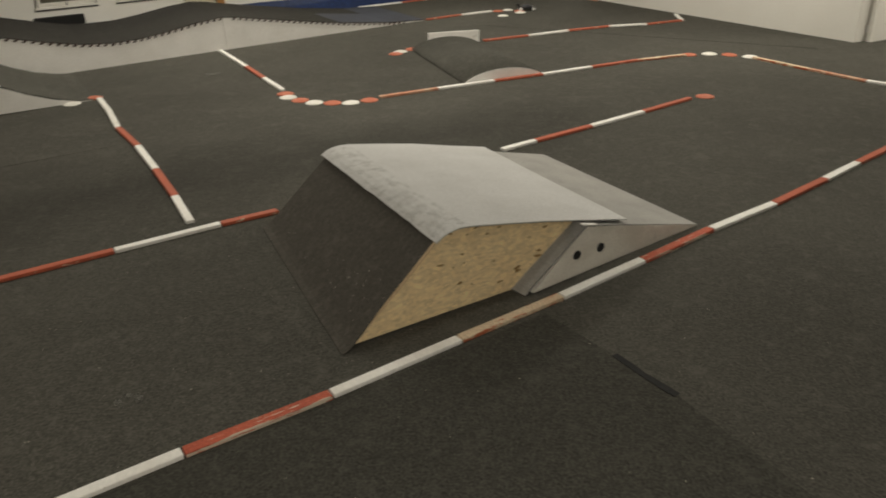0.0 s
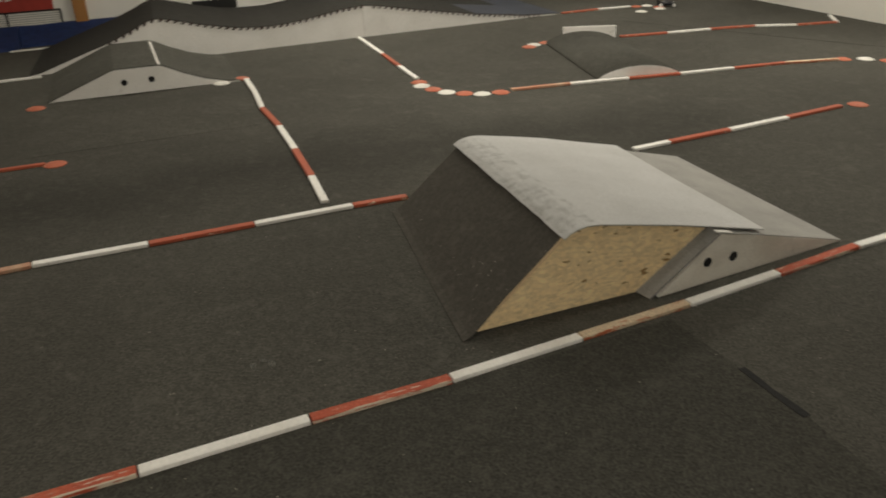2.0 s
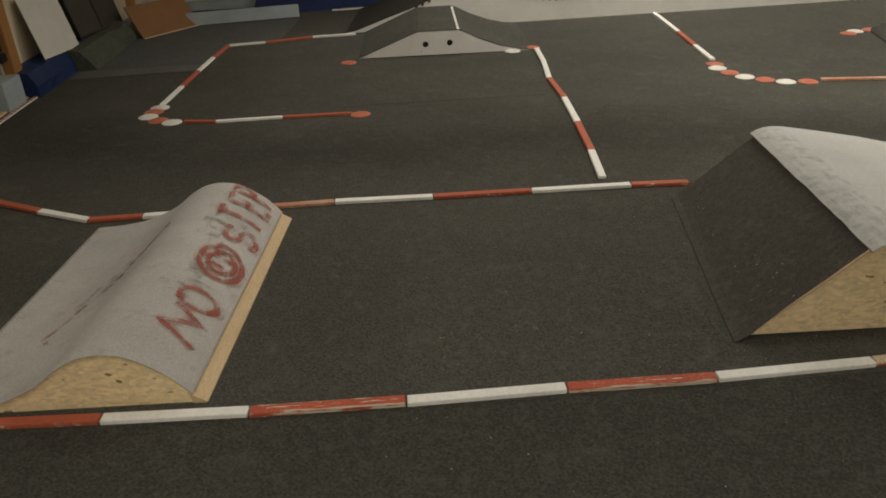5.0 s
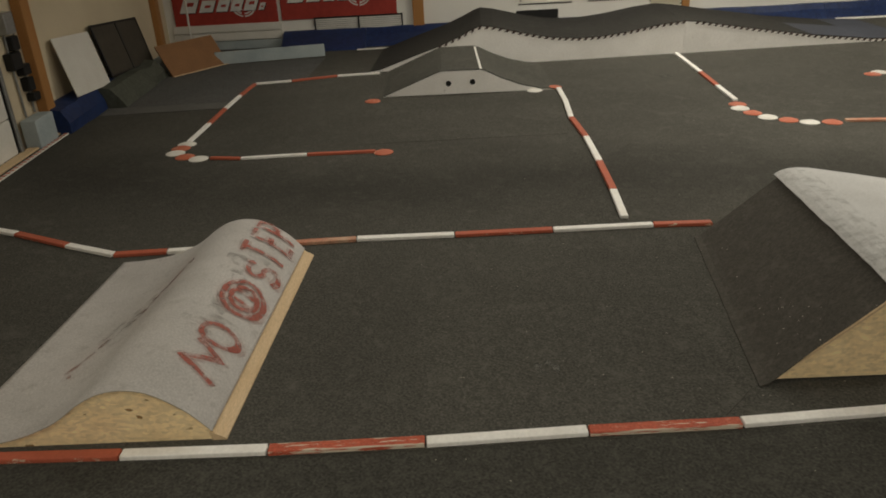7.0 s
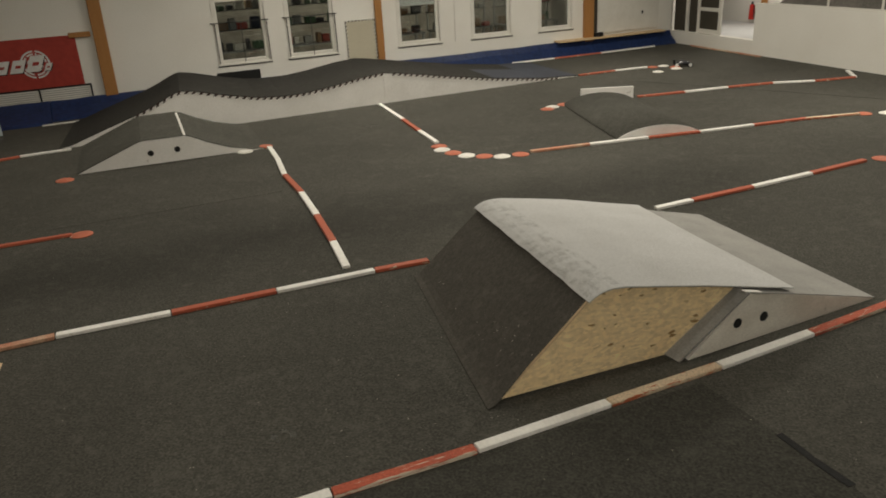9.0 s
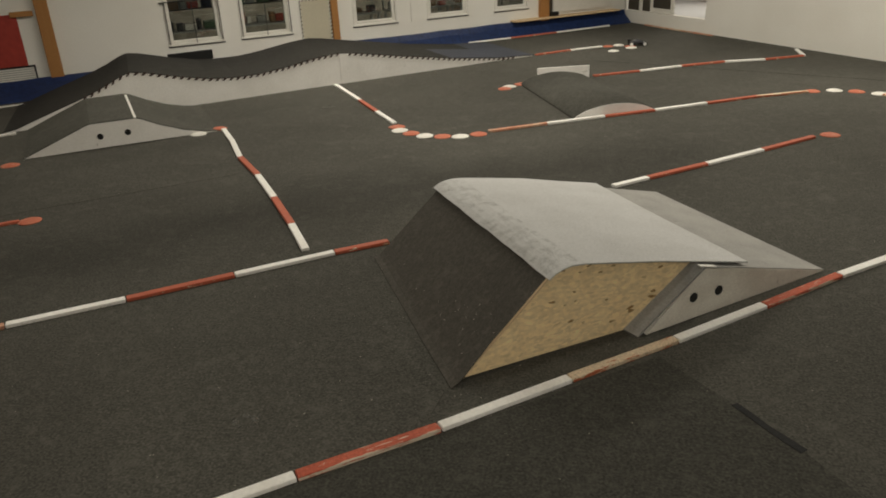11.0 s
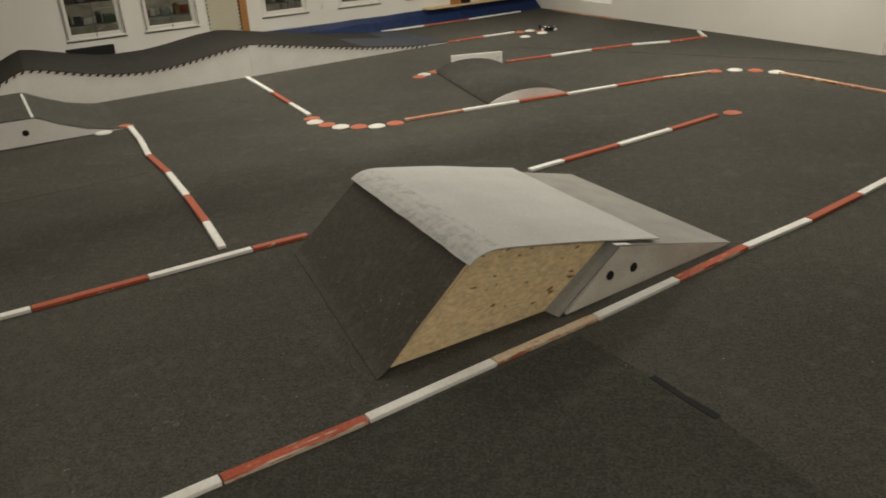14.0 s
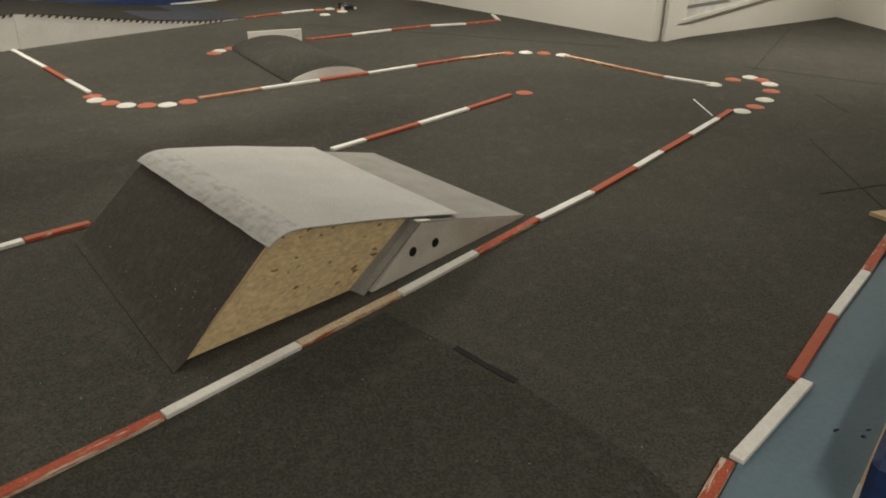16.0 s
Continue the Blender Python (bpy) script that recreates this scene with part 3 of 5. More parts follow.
part("block_side", lift(splay(prism([(1.60, 0.004), (2.17, down(2.17) - 0.016), (2.6, down(2.6) - 0.012), (3.2, down(3.2) - 0.01), (END - 0.02, 0.012), (END - 0.02, 0.004)], -0.115, -0.003))), DIRTY_PANEL, kicker, "scuffed off-white side panel")
part("block_edge", lift(splay(sheet([(2.14, down(2.14) - 0.010), (2.6, down(2.6) - 0.010), (3.2, down(3.2) - 0.008), (END - 0.02, 0.010)], -0.117, -0.001, 0.006))), GREY_RAMP, kicker, "grey painted edge")
face = sheet([(1.52, 0.0), (2.15, down(2.15) - 0.006)], -0.115, 0.034, 0.014)
for v in face.verts:
    if v.co.y > 0:
        v.co.y += 0.07 * max(0, 1 - v.co.z / 0.3)
        v.co.x -= 0.03 * max(0, 1 - v.co.z / 0.3)
part("block_slope", lift(face), GREY_SLOPE, kicker, "grey painted steep slope")
tape = box(2.12, 2.29, -0.10, -0.055, -0.002, 0.008, 0.003)
for v in tape.verts:
    v.co.z += down(v.co.x) + 0.001
part("tape_strip", lift(tape), WHITE, kicker, "white corner tape")
for x, z in ((2.08, 0.195), (2.36, 0.18)):
    bm = tube(0.042, -0.008, 0.012, 20, "y")
    bmesh.ops.translate(bm, verts=bm.verts[:], vec=(x, -0.115 * (END - x) / (END - 1.6) + 0.004, z))
    part("hand_hole", bm, BLACK, kicker, "round black grip hole")

# ---- humped ramp ----
WAVE = [(0.0, 0.010), (0.2, 0.020), (0.393, 0.044), (0.548, 0.082), (0.731, 0.155), (0.85, 0.228), (0.95, 0.305), (1.07, 0.372), (1.18, 0.402), (1.283, 0.405), (1.39, 0.384), (1.498, 0.328), (1.62, 0.238), (1.70, 0.155), (1.765, 0.076)]
WDEP = 2.72
hump = empty("humped_ramp", pose(-2.71 - 1.83 * 0.823, 2.14 - 1.83 * 0.568, 0, 0, 0, 34.6), "humped grey ramp with red spray lettering and chipboard side", "ramp")


def smooth_profile(points, n=6):
    """A rounder profile through the points."""
    out = []
    for i in range(len(points) - 1):
        p0, p1, p2, p3 = (Vector(points[min(max(k, 0), len(points) - 1)]) for k in (i - 1, i, i + 1, i + 2))
        for k in range(n):
            t = k / n
            out.append(tuple(0.5 * ((2 * p1) + (p2 - p0) * t + (2 * p0 - 5 * p1 + 4 * p2 - p3) * t * t + (3 * p1 - p0 - 3 * p2 + p3) * t ** 3)))
    return out + [tuple(points[-1])]


WAVE_S = smooth_profile(WAVE, 4)
part("top_sheet", sheet(WAVE_S, -0.015, WDEP + 0.01, 0.008, 0.15), HUMP_TOP, hump, "grey sheet bent into a hump", True)
side = [(x, z - 0.004) for x, z in WAVE_S] + [(1.79, 0.03), (1.83, 0.004), (0.0, 0.004)]
part("side_panel", prism(side, 0.0, 0.018), OSB, hump, "bare chipboard side panel")
part("far_side_panel", prism([(x + 0.15, z) for x, z in side], WDEP - 0.02, WDEP), OSB, hump)
part("edge_board", prism([(1.745, 0.06), (1.755, 0.068), (1.85, 0.012), (1.85, 0.002), (1.76, 0.002)], -0.01, WDEP + 0.01, 0.15), PINE, hump, "bare pine bevelled edge strip")


def on_wave(along, up, over=0.0):
    """A place on the hump's right-hand slope: along it from the front, and up from the edge strip."""
    x = 1.74 - up
    z = np.interp(x, [p[0] for p in WAVE_S], [p[1] for p in WAVE_S])
    return Vector((x + 0.15 * along / WDEP, along, z + 0.0135 + over))


def strokes(lines, width, over=0.0):
    bm = bmesh.new()
    for level, line in enumerate(lines):
        pts = []
        for (a, b), (c, d) in zip(line, line[1:]):
            k = max(2, int(math.hypot(c - a, d - b) / 0.03))
            pts += [(a + (c - a) * i / k, b + (d - b) * i / k) for i in range(k)]
        pts.append(line[-1])
        prev = None
        for i, p in enumerate(pts):
            q, r = pts[min(i + 1, len(pts) - 1)], pts[max(i - 1, 0)]
            t = Vector((q[0] - r[0], q[1] - r[1])).normalized()
            w = width * (0.85 + 0.3 * noise.noise(Vector((p[0] * 7, p[1] * 7, 1))))
            n = Vector((-t.y, t.x)) * w / 2
            row = [bm.verts.new(on_wave(p[0] + n.x * k, p[1] + n.y * k, over + level * 0.0003)) for k in (-1, 0, 1)]
            if prev:
                for j in range(2):
                    bm.faces.new((prev[j], prev[j + 1], row[j + 1], row[j]))
            prev = row
    return bm


def ring(cx, cy, rx, ry, n=18, a0=0.0, a1=math.tau):
    return [(cx + rx * math.cos(a0 + (a1 - a0) * i / n), cy + ry * math.sin(a0 + (a1 - a0) * i / n)) for i in range(n + 1)]


LETTERS = {
    "letter_n": [[(0.31, 0.05), (0.44, 0.285), (0.56, 0.07), (0.68, 0.24)]],
    "letter_o": [ring(0.81, 0.15, 0.115, 0.115)],
    "letter_s": [ring(1.87, 0.165, 0.11, 0.06, 10, 0.6, 4.5) + ring(1.87, 0.065, 0.11, 0.055, 10, 1.4, -2.6)],
    "letter_t": [[(2.05, 0.335), (2.26, 0.345)], [(2.15, 0.34), (2.16, 0.03)]],
    "letter_e": [[(2.52, 0.335), (2.36, 0.33), (2.37, 0.025), (2.50, 0.03)], [(2.36, 0.18), (2.47, 0.19)]],
    "letter_p": [[(2.59, 0.03), (2.58, 0.335), (2.67, 0.33), (2.70, 0.25), (2.66, 0.18), (2.59, 0.17)]],
    "round_mark": [ring(1.38, 0.145, 0.235, 0.135), ring(1.38, 0.14, 0.15, 0.085), [(1.31, 0.08), (1.33, 0.20)], [(1.43, 0.08), (1.45, 0.20)]],
}
for name, lines in LETTERS.items():
    part(name, strokes(lines, 0.046, 0.0125), SPRAY_RED, hump, "red spray-painted " + name.replace("_", " "))
    part("overspray", strokes(lines, 0.10, 0.0110), SPRAY_HAZE, hump, "thin red overspray")
rnd = random.Random(5)
for k in range(13):
    along, u = 0.78 + k * 0.105, rnd.uniform(0.08, 0.26)
    streak = [(along, u), (along + rnd.uniform(-0.02, 0.03), u + rnd.uniform(0.1, 0.2))]
    part("smudge", strokes([streak], 0.10, k % 2 * 0.002), SPRAY_GREY, hump, "grey rubbed-out paint smudge")
part("scuff", strokes([[(0.95, 1.16), (1.4, 1.01), (1.85, 0.83)], [(1.05, 1.22), (1.7, 0.98)], [(1.1, 1.06), (1.55, 0.90)]], 0.07), SPRAY_GREY, hump, "dark tyre scuffs")
part("red_scrawl", strokes([[(0.62, 1.20), (0.72, 1.27), (0.92, 1.17), (1.1, 1.13)]], 0.05, 0.003), SPRAY_FADED, hump, "faded red spray scrawl")
part("red_scrawl", strokes([[(1.25, 0.99), (1.6, 0.88), (2.06, 0.76), (1.9, 0.84), (1.55, 0.94)]], 0.065, 0.003), SPRAY_FADED, hump, "faded red spray scrawl")

# ---- long double ramp ----
LONG = [(-0.25, 0.004), (-0.04, 0.042), (0.28, 0.148), (0.65, 0.268), (1.22, 0.448), (1.6, 0.60), (1.85, 0.72), (2.03, 0.782), (2.3, 0.745), (2.94, 0.585), (3.5, 0.475), (4.02, 0.43), (4.5, 0.44), (4.97, 0.49), (5.72, 0.605), (6.23, 0.65),
        (6.6, 0.605), (7.55, 0.44), (8.98, 0.21), (10.3, 0.06), (11.3, 0.006)]
LONG_S = LONG
LDEP, LSK = 2.8, 0.35
long_ramp = empty("long_ramp", pose(-9.0, 11.7, 0, 0, 0, 39.07), "long double-humped ramp with dark felt and white side", "ramp")
closed = [(x, max(z - 0.012, 0.004)) for x, z in LONG_S] + [(11.3, 0.002), (-0.25, 0.002)]
part("body", prism(closed, 0.02, LDEP, LSK), CARPET_RAMP, long_ramp)
part("felt_top", sheet(LONG_S, 0.0, LDEP + 0.02, 0.008, LSK), CARPET_LONG, long_ramp, "dark grey felt running surface")
left_half = [p for p in closed[:-2] if p[0] <= 6.4]
right_half = [p for p in closed[:-2] if p[0] >= 6.4]
part("side_panel", prism([(x, z) for x, z in left_half] + [(left_half[-1][0], 0.003), (-0.25, 0.003)], 0.004, 0.018), PANEL, long_ramp, "white painted side panel")
part("side_panel", prism([(x, z) for x, z in [left_half[-1]] + right_half] + [(11.3, 0.003), (left_half[-1][0], 0.003)], -0.012, 0.002), PANEL, long_ramp, "white painted side panel")
tooth = bmesh.new()
tv = [tooth.verts.new(p) for p in ((0, -0.006, 0), (0.055, -0.006, 0.0), (0.115, -0.006, 0.06), (0.06, -0.006, 0.06), (0.0, 0.003, 0.0), (0.055, 0.003, 0.0), (0.115, 0.003, 0.06), (0.06, 0.003, 0.06))]
for q in ((0, 1, 2, 3), (7, 6, 5, 4), (0, 4, 5, 1), (1, 5, 6, 2), (2, 6, 7, 3), (3, 7, 4, 0)):
    tooth.faces.new([tv[i] for i in q])
TOOTH = mesh_of("edge_stripe", tooth, mat("dark_red_stripe", (0.055, 0.034, 0.028), 0.6))
xs, zs = [p[0] for p in LONG_S], [p[1] for p in LONG_S]
arc = 1.15
while arc < 10.6:
    z0, z1 = np.interp(arc, xs, zs), np.interp(arc + 0.1, xs, zs)
    ob = new("edge_stripe", TOOTH)
    ob.parent = long_ramp
    ob.matrix_basis = Matrix.Translation((arc, -0.014 if arc > 6.35 else 0.0, z0 - 0.052)) @ Matrix.Rotation(-math.atan2(z1 - z0, 0.1), 4, "Y")
    arc += 0.135
# The shiny bluish look of the flat end is painted as blue-grey.
part("end_felt", sheet([(x, z + 0.0085) for x, z in LONG_S if x > 8.9], 0.05, LDEP, 0.002, LSK * 0.9), mat("blue_sheen_felt", (0.042, 0.046, 0.060), 0.8, second=(0.055, 0.062, 0.085), scale=1.2, amount=0.7, fine=55, fine_amount=0.3), long_ramp, "felt at the flat end, its bluish sheen put into the colour")
thing("foam_pad", box(0, 1.0, 0, 0.08, 0, 0.2, 0.01), BLACK, "black foam pad standing behind the long ramp", "pad", m=Matrix.Translation(long_ramp.matrix_world @ Vector((3.25, LDEP + 0.05, 0.45))) @ pose(0, 0, 0, 0, 0, 39.07))
thing("pad_stand", box(0, 0.9, 0, 0.06, 0, 0.45, 0.01), BLACK, "black stand under the foam pad", "stand", m=Matrix.Translation(long_ramp.matrix_world @ Vector((3.3, LDEP + 0.06, 0.0))) @ pose(0, 0, 0, 0, 0, 39.07))

# ---- small jump ----
SMALL = [(-0.03, 0.002), (0.0, 0.01), (0.95, 0.385), (1.02, 0.405), (1.70, 0.405), (1.78, 0.38), (2.05, 0.245), (2.4, 0.11), (2.75, 0.03), (3.0, 0.004)]
small = empty("small_jump", pose(-7.58, 9.98, 0, 0, 0, 34.9), "small table-top jump with dark felt and scuffed white side", "ramp")
closed = [(x, max(z - 0.01, 0.003)) for x, z in SMALL] + [(3.0, 0.001), (-0.03, 0.001)]
part("body", prism(closed, 0.03, 2.3), CARPET_RAMP, small)
part("felt_top", sheet(SMALL, 0.0, 2.35, 0.008), CARPET_RAMP, small, "dark grey felt running surface")
part("side_panel", prism(closed, 0.004, 0.022), PANEL, small, "scuffed white side panel")
part("crest_strip", box(1.68, 1.72, 0.0, 2.2, 0.411, 0.418, 0.002), PANEL, small, "narrow white crest strip")
for x, z in ((1.13, 0.185), (1.55, 0.195)):
    bm = tube(0.048, -0.003, 0.012, 20, "y")
    bmesh.ops.translate(bm, verts=bm.verts[:], vec=(x, 0, z))
    part("hand_hole", bm, BLACK, small, "round black grip hole")

# ---- round bump and its board ----
ARC = [(0.71 - 0.73 * math.cos(math.pi * i / 16), 0.004 + 0.185 * math.sin(math.pi * i / 16) ** 1.45) for i in range(17)]
bump = empty("round_bump", pose(0.81, 12.33, 0, 0, 0, 23.5), "low rounded bump covered in dark felt", "ramp")
part("felt_top", sheet(ARC, 0.0, 3.1, 0.008, 0.16), CARPET_RAMP, bump, "dark grey felt", True)
part("side_panel", prism([(x, max(z - 0.002, 0.003)) for x, z in ARC] + [(1.44, 0.001), (-0.02, 0.001)], -0.014, 0.012), PANEL, bump, "white curved side panel")
part("far_side_panel", prism([(x + 0.16, max(z - 0.004, 0.003)) for x, z in ARC] + [(1.6, 0.001), (0.14, 0.001)], 3.07, 3.09), PANEL, bump)
thing("end_board", box(0, 1.08, 0, 0.05, 0, 0.24, 0.006), PANEL, "white painted plank standing on edge behind the bump", "board", m=pose(0.02, 15.68, 0, 0, 0, 14))


# ---- model car ----
def model_car(m):
    car = empty("model_car", m, "black radio-controlled buggy with white wheels", "model car")
    part("chassis", box(-0.2, 0.17, -0.06, 0.06, 0.035, 0.06, 0.01), BLACK, car)
    bm = bmesh.new()
    rows = [(-0.22, 0.05, 0.06, 0.075), (-0.12, 0.09, 0.06, 0.12), (-0.03, 0.10, 0.06, 0.165), (0.06, 0.09, 0.06, 0.15), (0.15, 0.06, 0.06, 0.105), (0.23, 0.045, 0.055, 0.075)]
    prev = None
    for x, w, z0, z1 in rows:
        ringv = [bm.verts.new(p) for p in ((x, -w, z0), (x, -w, z0 + (z1 - z0) * 0.5), (x, -w * 0.55, z1), (x, w * 0.55, z1), (x, w, z0 + (z1 - z0) * 0.5), (x, w, z0))]
        if prev:
            for i in range(6):
                bm.faces.new((prev[i], prev[(i + 1) % 6], ringv[(i + 1) % 6], ringv[i]))
        else:
            bm.faces.new(ringv)
        prev = ringv
    bm.faces.new(prev[::-1])
    shell = part("body_shell", bm, SHELL, car, "glossy dark body shell", True)
    part("rear_wing", box(-0.26, -0.16, -0.09, 0.09, 0.165, 0.172, 0.003), BLACK, car)
    for y in (-0.05, 0.05):
        part("wing_mount", box(-0.22, -0.19, y - 0.006, y + 0.006, 0.06, 0.166), BLACK, car)
    part("bumper", box(0.2, 0.25, -0.08, 0.08, 0.03, 0.05, 0.008), BLACK, car)
    for x in (-0.155, 0.17):
        for y in (-0.13, 0.13):
            bm = tube(0.056, -0.024, 0.024, 20, "y")
            bmesh.ops.bevel(bm, geom=bm.edges[:], offset=0.006, segments=1, affect="EDGES")
            bmesh.ops.translate(bm, verts=bm.verts[:], vec=(x, y, 0.056))
            tyre = part("wheel", bm, RUBBER, car, "knobbly black tyre")
            bm = tube(0.042, -0.0265, 0.0265, 20, "y")
            bmesh.ops.translate(bm, verts=bm.verts[:], vec=(x, y, 0.056))
            part("rim", bm, RIM, tyre, "white dished rim")
            part("suspension_arm", box(x - 0.012, x + 0.012, min(0, y), max(0, y), 0.048, 0.058), BLACK, car)
    return car


model_car(pose(2.28, 20.0, 0, 0, 0, 5))


# ---- rear wall: windows and what hangs there ----
BAR = mat("black_rail", (0.015, 0.015, 0.015), 0.5)
CREAM = mat("cream_panel", (0.52, 0.48, 0.37), 0.7, second=(0.46, 0.42, 0.32), scale=2, amount=0.5, fine=30, fine_amount=0.05)
TUBE = bpy.data.materials.new("lit_tube")
TUBE.use_nodes = True
TUBE.node_tree.nodes["Principled BSDF"].inputs["Emission Color"].default_value = (1, 0.95, 0.85, 1)
TUBE.node_tree.nodes["Principled BSDF"].inputs["Emission Strength"].default_value = 6.0

for i, (a, b) in enumerate(WINDOWS):
    w, h = b - a, HEAD - SILL
    win = empty("window_%d" % (i + 1), rear(b, 0, SILL), "white-framed window in the rear wall, dark workshop behind", "window", kind="structure")
    f = 0.075
    for nm, q in (("frame_side", (0, f, SILL, HEAD)), ("frame_side", (w - f, w, SILL, HEAD)), ("frame_foot", (f, w - f, SILL, SILL + f)), ("frame_head", (f, w - f, HEAD - f, HEAD))):
        part(nm, box(q[0], q[1], 0.03, 0.11, q[2] - SILL, q[3] - SILL, 0.008), FRAME, win)
    pane = part("pane", box(f, w - f, 0.066, 0.072, f, h - f), GLASS, win, "dark reflecting glass pane")
    pane.visible_shadow = False
    part("casing", box(-0.05, 0.0, -0.012, 0.03, -0.05, h + 0.05, 0.004), FRAME, win)
    part("casing", box(w, w + 0.05, -0.012, 0.03, -0.05, h + 0.05, 0.004), FRAME, win)
    part("window_sill", box(-0.07, w + 0.07, -0.03, 0.03, -0.055, -0.012, 0.006), FRAME, win)
    # The shade below the sill is modelled as a black strip.
    part("sill_shade_strip", box(-0.07, w + 0.07, -0.024, 0.0, -0.075, -0.057), BAR, win, "dark strip painted for the shade under the sill")
    if i >= 3:
        part("guard_rail", box(-0.12, w + 0.08, -0.06, -0.04, 0.93, 0.95), BAR, win, "thin black guard rail")
        for x in (-0.02, w * 0.5, w + 0.03):
            part("guard_bar", box(x - 0.008, x + 0.008, -0.058, -0.042, 0.0, 0.93), BAR, win)

poster = empty("window_poster", rear(WINDOWS[2][1] - 0.08, 0, 0), "white sign fixed behind the window pane", "sign")
part("sheet", box(0, 1.0, 0.074, 0.08, 1.72, 2.16), LETTER, poster)
part("blue_mark", prism([(0.08, 1.92), (0.2, 1.92), (0.24, 2.04), (0.12, 2.04)], 0.0725, 0.0735), BLUE, poster)
part("text_bar", box(0.28, 0.85, 0.0725, 0.0735, 1.93, 1.97), BLUE, poster)
# workshop behind the windows
back = rear(14.2, -0.22)
bm = box(0, 11.2, 3.4, 3.5, 0, 2.7)
box(-0.1, 0.0, 0, 3.5, 0, 2.7, bm=bm), box(11.2, 11.3, 0, 3.5, 0, 2.7, bm=bm), box(0, 11.2, 0, 3.4, 2.7, 2.8, bm=bm), box(0, 11.2, 0, 3.4, -0.1, 0.0, bm=bm)
thing("wall_workshop", bm, mat("dim_workshop_wall", (0.30, 0.27, 0.22), 0.9, second=(0.15, 0.13, 0.10), scale=2.5, amount=0.9), "brown walls of the workshop behind the windows", "wall", kind="structure", m=back)
rnd = random.Random(5)
CLUTTER = [mat("clutter_%s" % n, c, 0.6, fine=25, fine_amount=0.2) for n, c in (("red", (0.35, 0.05, 0.03)), ("dark", (0.03, 0.03, 0.035)), ("grey", (0.25, 0.25, 0.24)), ("brown", (0.22, 0.13, 0.06)), ("white", (0.6, 0.58, 0.53)), ("green", (0.06, 0.12, 0.06)))]
for k in range(5):
    x0 = 0.3 + k * 2.2
    bench = empty("workbench", back @ pose(x0, 1.1, 0), "cluttered workbench with shelf seen through the window", "workbench", "benches in the workshop")
    part("bench_top", box(0, 1.9, 0, 0.7, 0.84, 0.88, 0.005), STEEL, bench)
    for x in (0.05, 1.8):
        for y in (0.05, 0.6):
            part("leg", box(x, x + 0.06, y, y + 0.06, 0, 0.84), STEEL, bench)
    for z in (1.35, 1.85):
        part("shelf", box(0, 1.9, 0.5, 0.75, z, z + 0.025), DARK, bench)
    for x in (0.0, 1.86):
        part("upright", box(x, x + 0.04, 0.62, 0.66, 0.88, 2.1), STEEL, bench)
    for z in (0.881, 1.376, 1.876):
        x = 0.06
        while x < 1.7:
            w, h, d = rnd.uniform(0.1, 0.32), rnd.uniform(0.08, 0.3), rnd.uniform(0.12, 0.22)
            y = 0.52 if z > 1 else rnd.uniform(0.1, 0.4)
            thing("storage_box", box(0, w, 0, d, 0, h, 0.008), rnd.choice(CLUTTER), "small storage box on the workshop bench", "box", "clutter in the workshop", m=back @ pose(x0 + x, 1.1 + y, z + 0.001, 0, 0, rnd.uniform(-6, 6)))
            x += w + rnd.uniform(0.02, 0.14)
# Low bench lamps, which give the bright streaks in the window panes.
for x in (7.4, 9.6):
    tubeb = tube(0.018, -0.45, 0.45, 10)
    thing("tube_lamp", tubeb, TUBE, "lit tube of a bench lamp in the workshop", "lamp", "tubes in the workshop", m=back @ pose(x, 1.75, 1.62))
thing("hanging_cable", tube(0.008, 0.7, 2.6, 8, "z"), FRAME, "thin pale cable hanging down the rear wall", "cable", m=rear(7.32, 0.012))
data = bpy.data.lights.new("workshop_light", "AREA")
data.shape, data.size, data.size_y, data.energy, data.color = "RECTANGLE", 9.0, 0.2, 120, (1.0, 0.93, 0.82)
new("workshop_light", data).matrix_world = back @ pose(5.5, 2.0, 2.66)

# timber posts
for s0, s1, z0, d in ((15.97, 16.24, 0.0, 0.14), (9.40, 9.58, 0.0, 0.1), (2.92, 3.22, 0.0, 0.14)):
    thing("timber_post", box(0, s1 - s0, -d, 0, z0, CEILING, 0.01), GLULAM, "orange-brown glued timber post at the rear wall", "post", "posts of the rear wall", m=rear(s1))
thing("timber_rail", box(0, 0.45, -0.09, -0.002, 1.66, 1.77, 0.008), GLULAM, "short orange timber rail beside a post", "rail", m=rear(16.74))

# panel with a striped rim
panel = empty("access_panel", rear(10.36, 0.004), "cream access panel with black and white striped rim", "panel")
part("leaf", box(0.0, 0.74, -0.03, -0.004, 0.0, 1.46, 0.004), CREAM, panel)
part("rim", box(-0.03, 0.0, -0.034, -0.004, 0.0, 1.49), FRAME, panel), part("rim", box(0.74, 0.775, -0.034, -0.004, 0.0, 1.49), FRAME, panel), part("rim", box(0.0, 0.74, -0.034, -0.004, 1.46, 1.49), FRAME, panel)
for k in range(16):
    for x in (-0.03, 0.742):
        bm = prism([(x, 0.03 + k * 0.092), (x + 0.03, 0.06 + k * 0.092), (x + 0.03, 0.105 + k * 0.092), (x, 0.075 + k * 0.092)], -0.037, -0.0345)
        part("rim_stripe", bm, BLACK, panel)
for k in range(8):
    part("rim_stripe", prism([(0.03 + k * 0.092, 1.46), (0.075 + k * 0.092, 1.46), (0.10 + k * 0.092, 1.49), (0.055 + k * 0.092, 1.49)], -0.037, -0.0345), BLACK, panel)

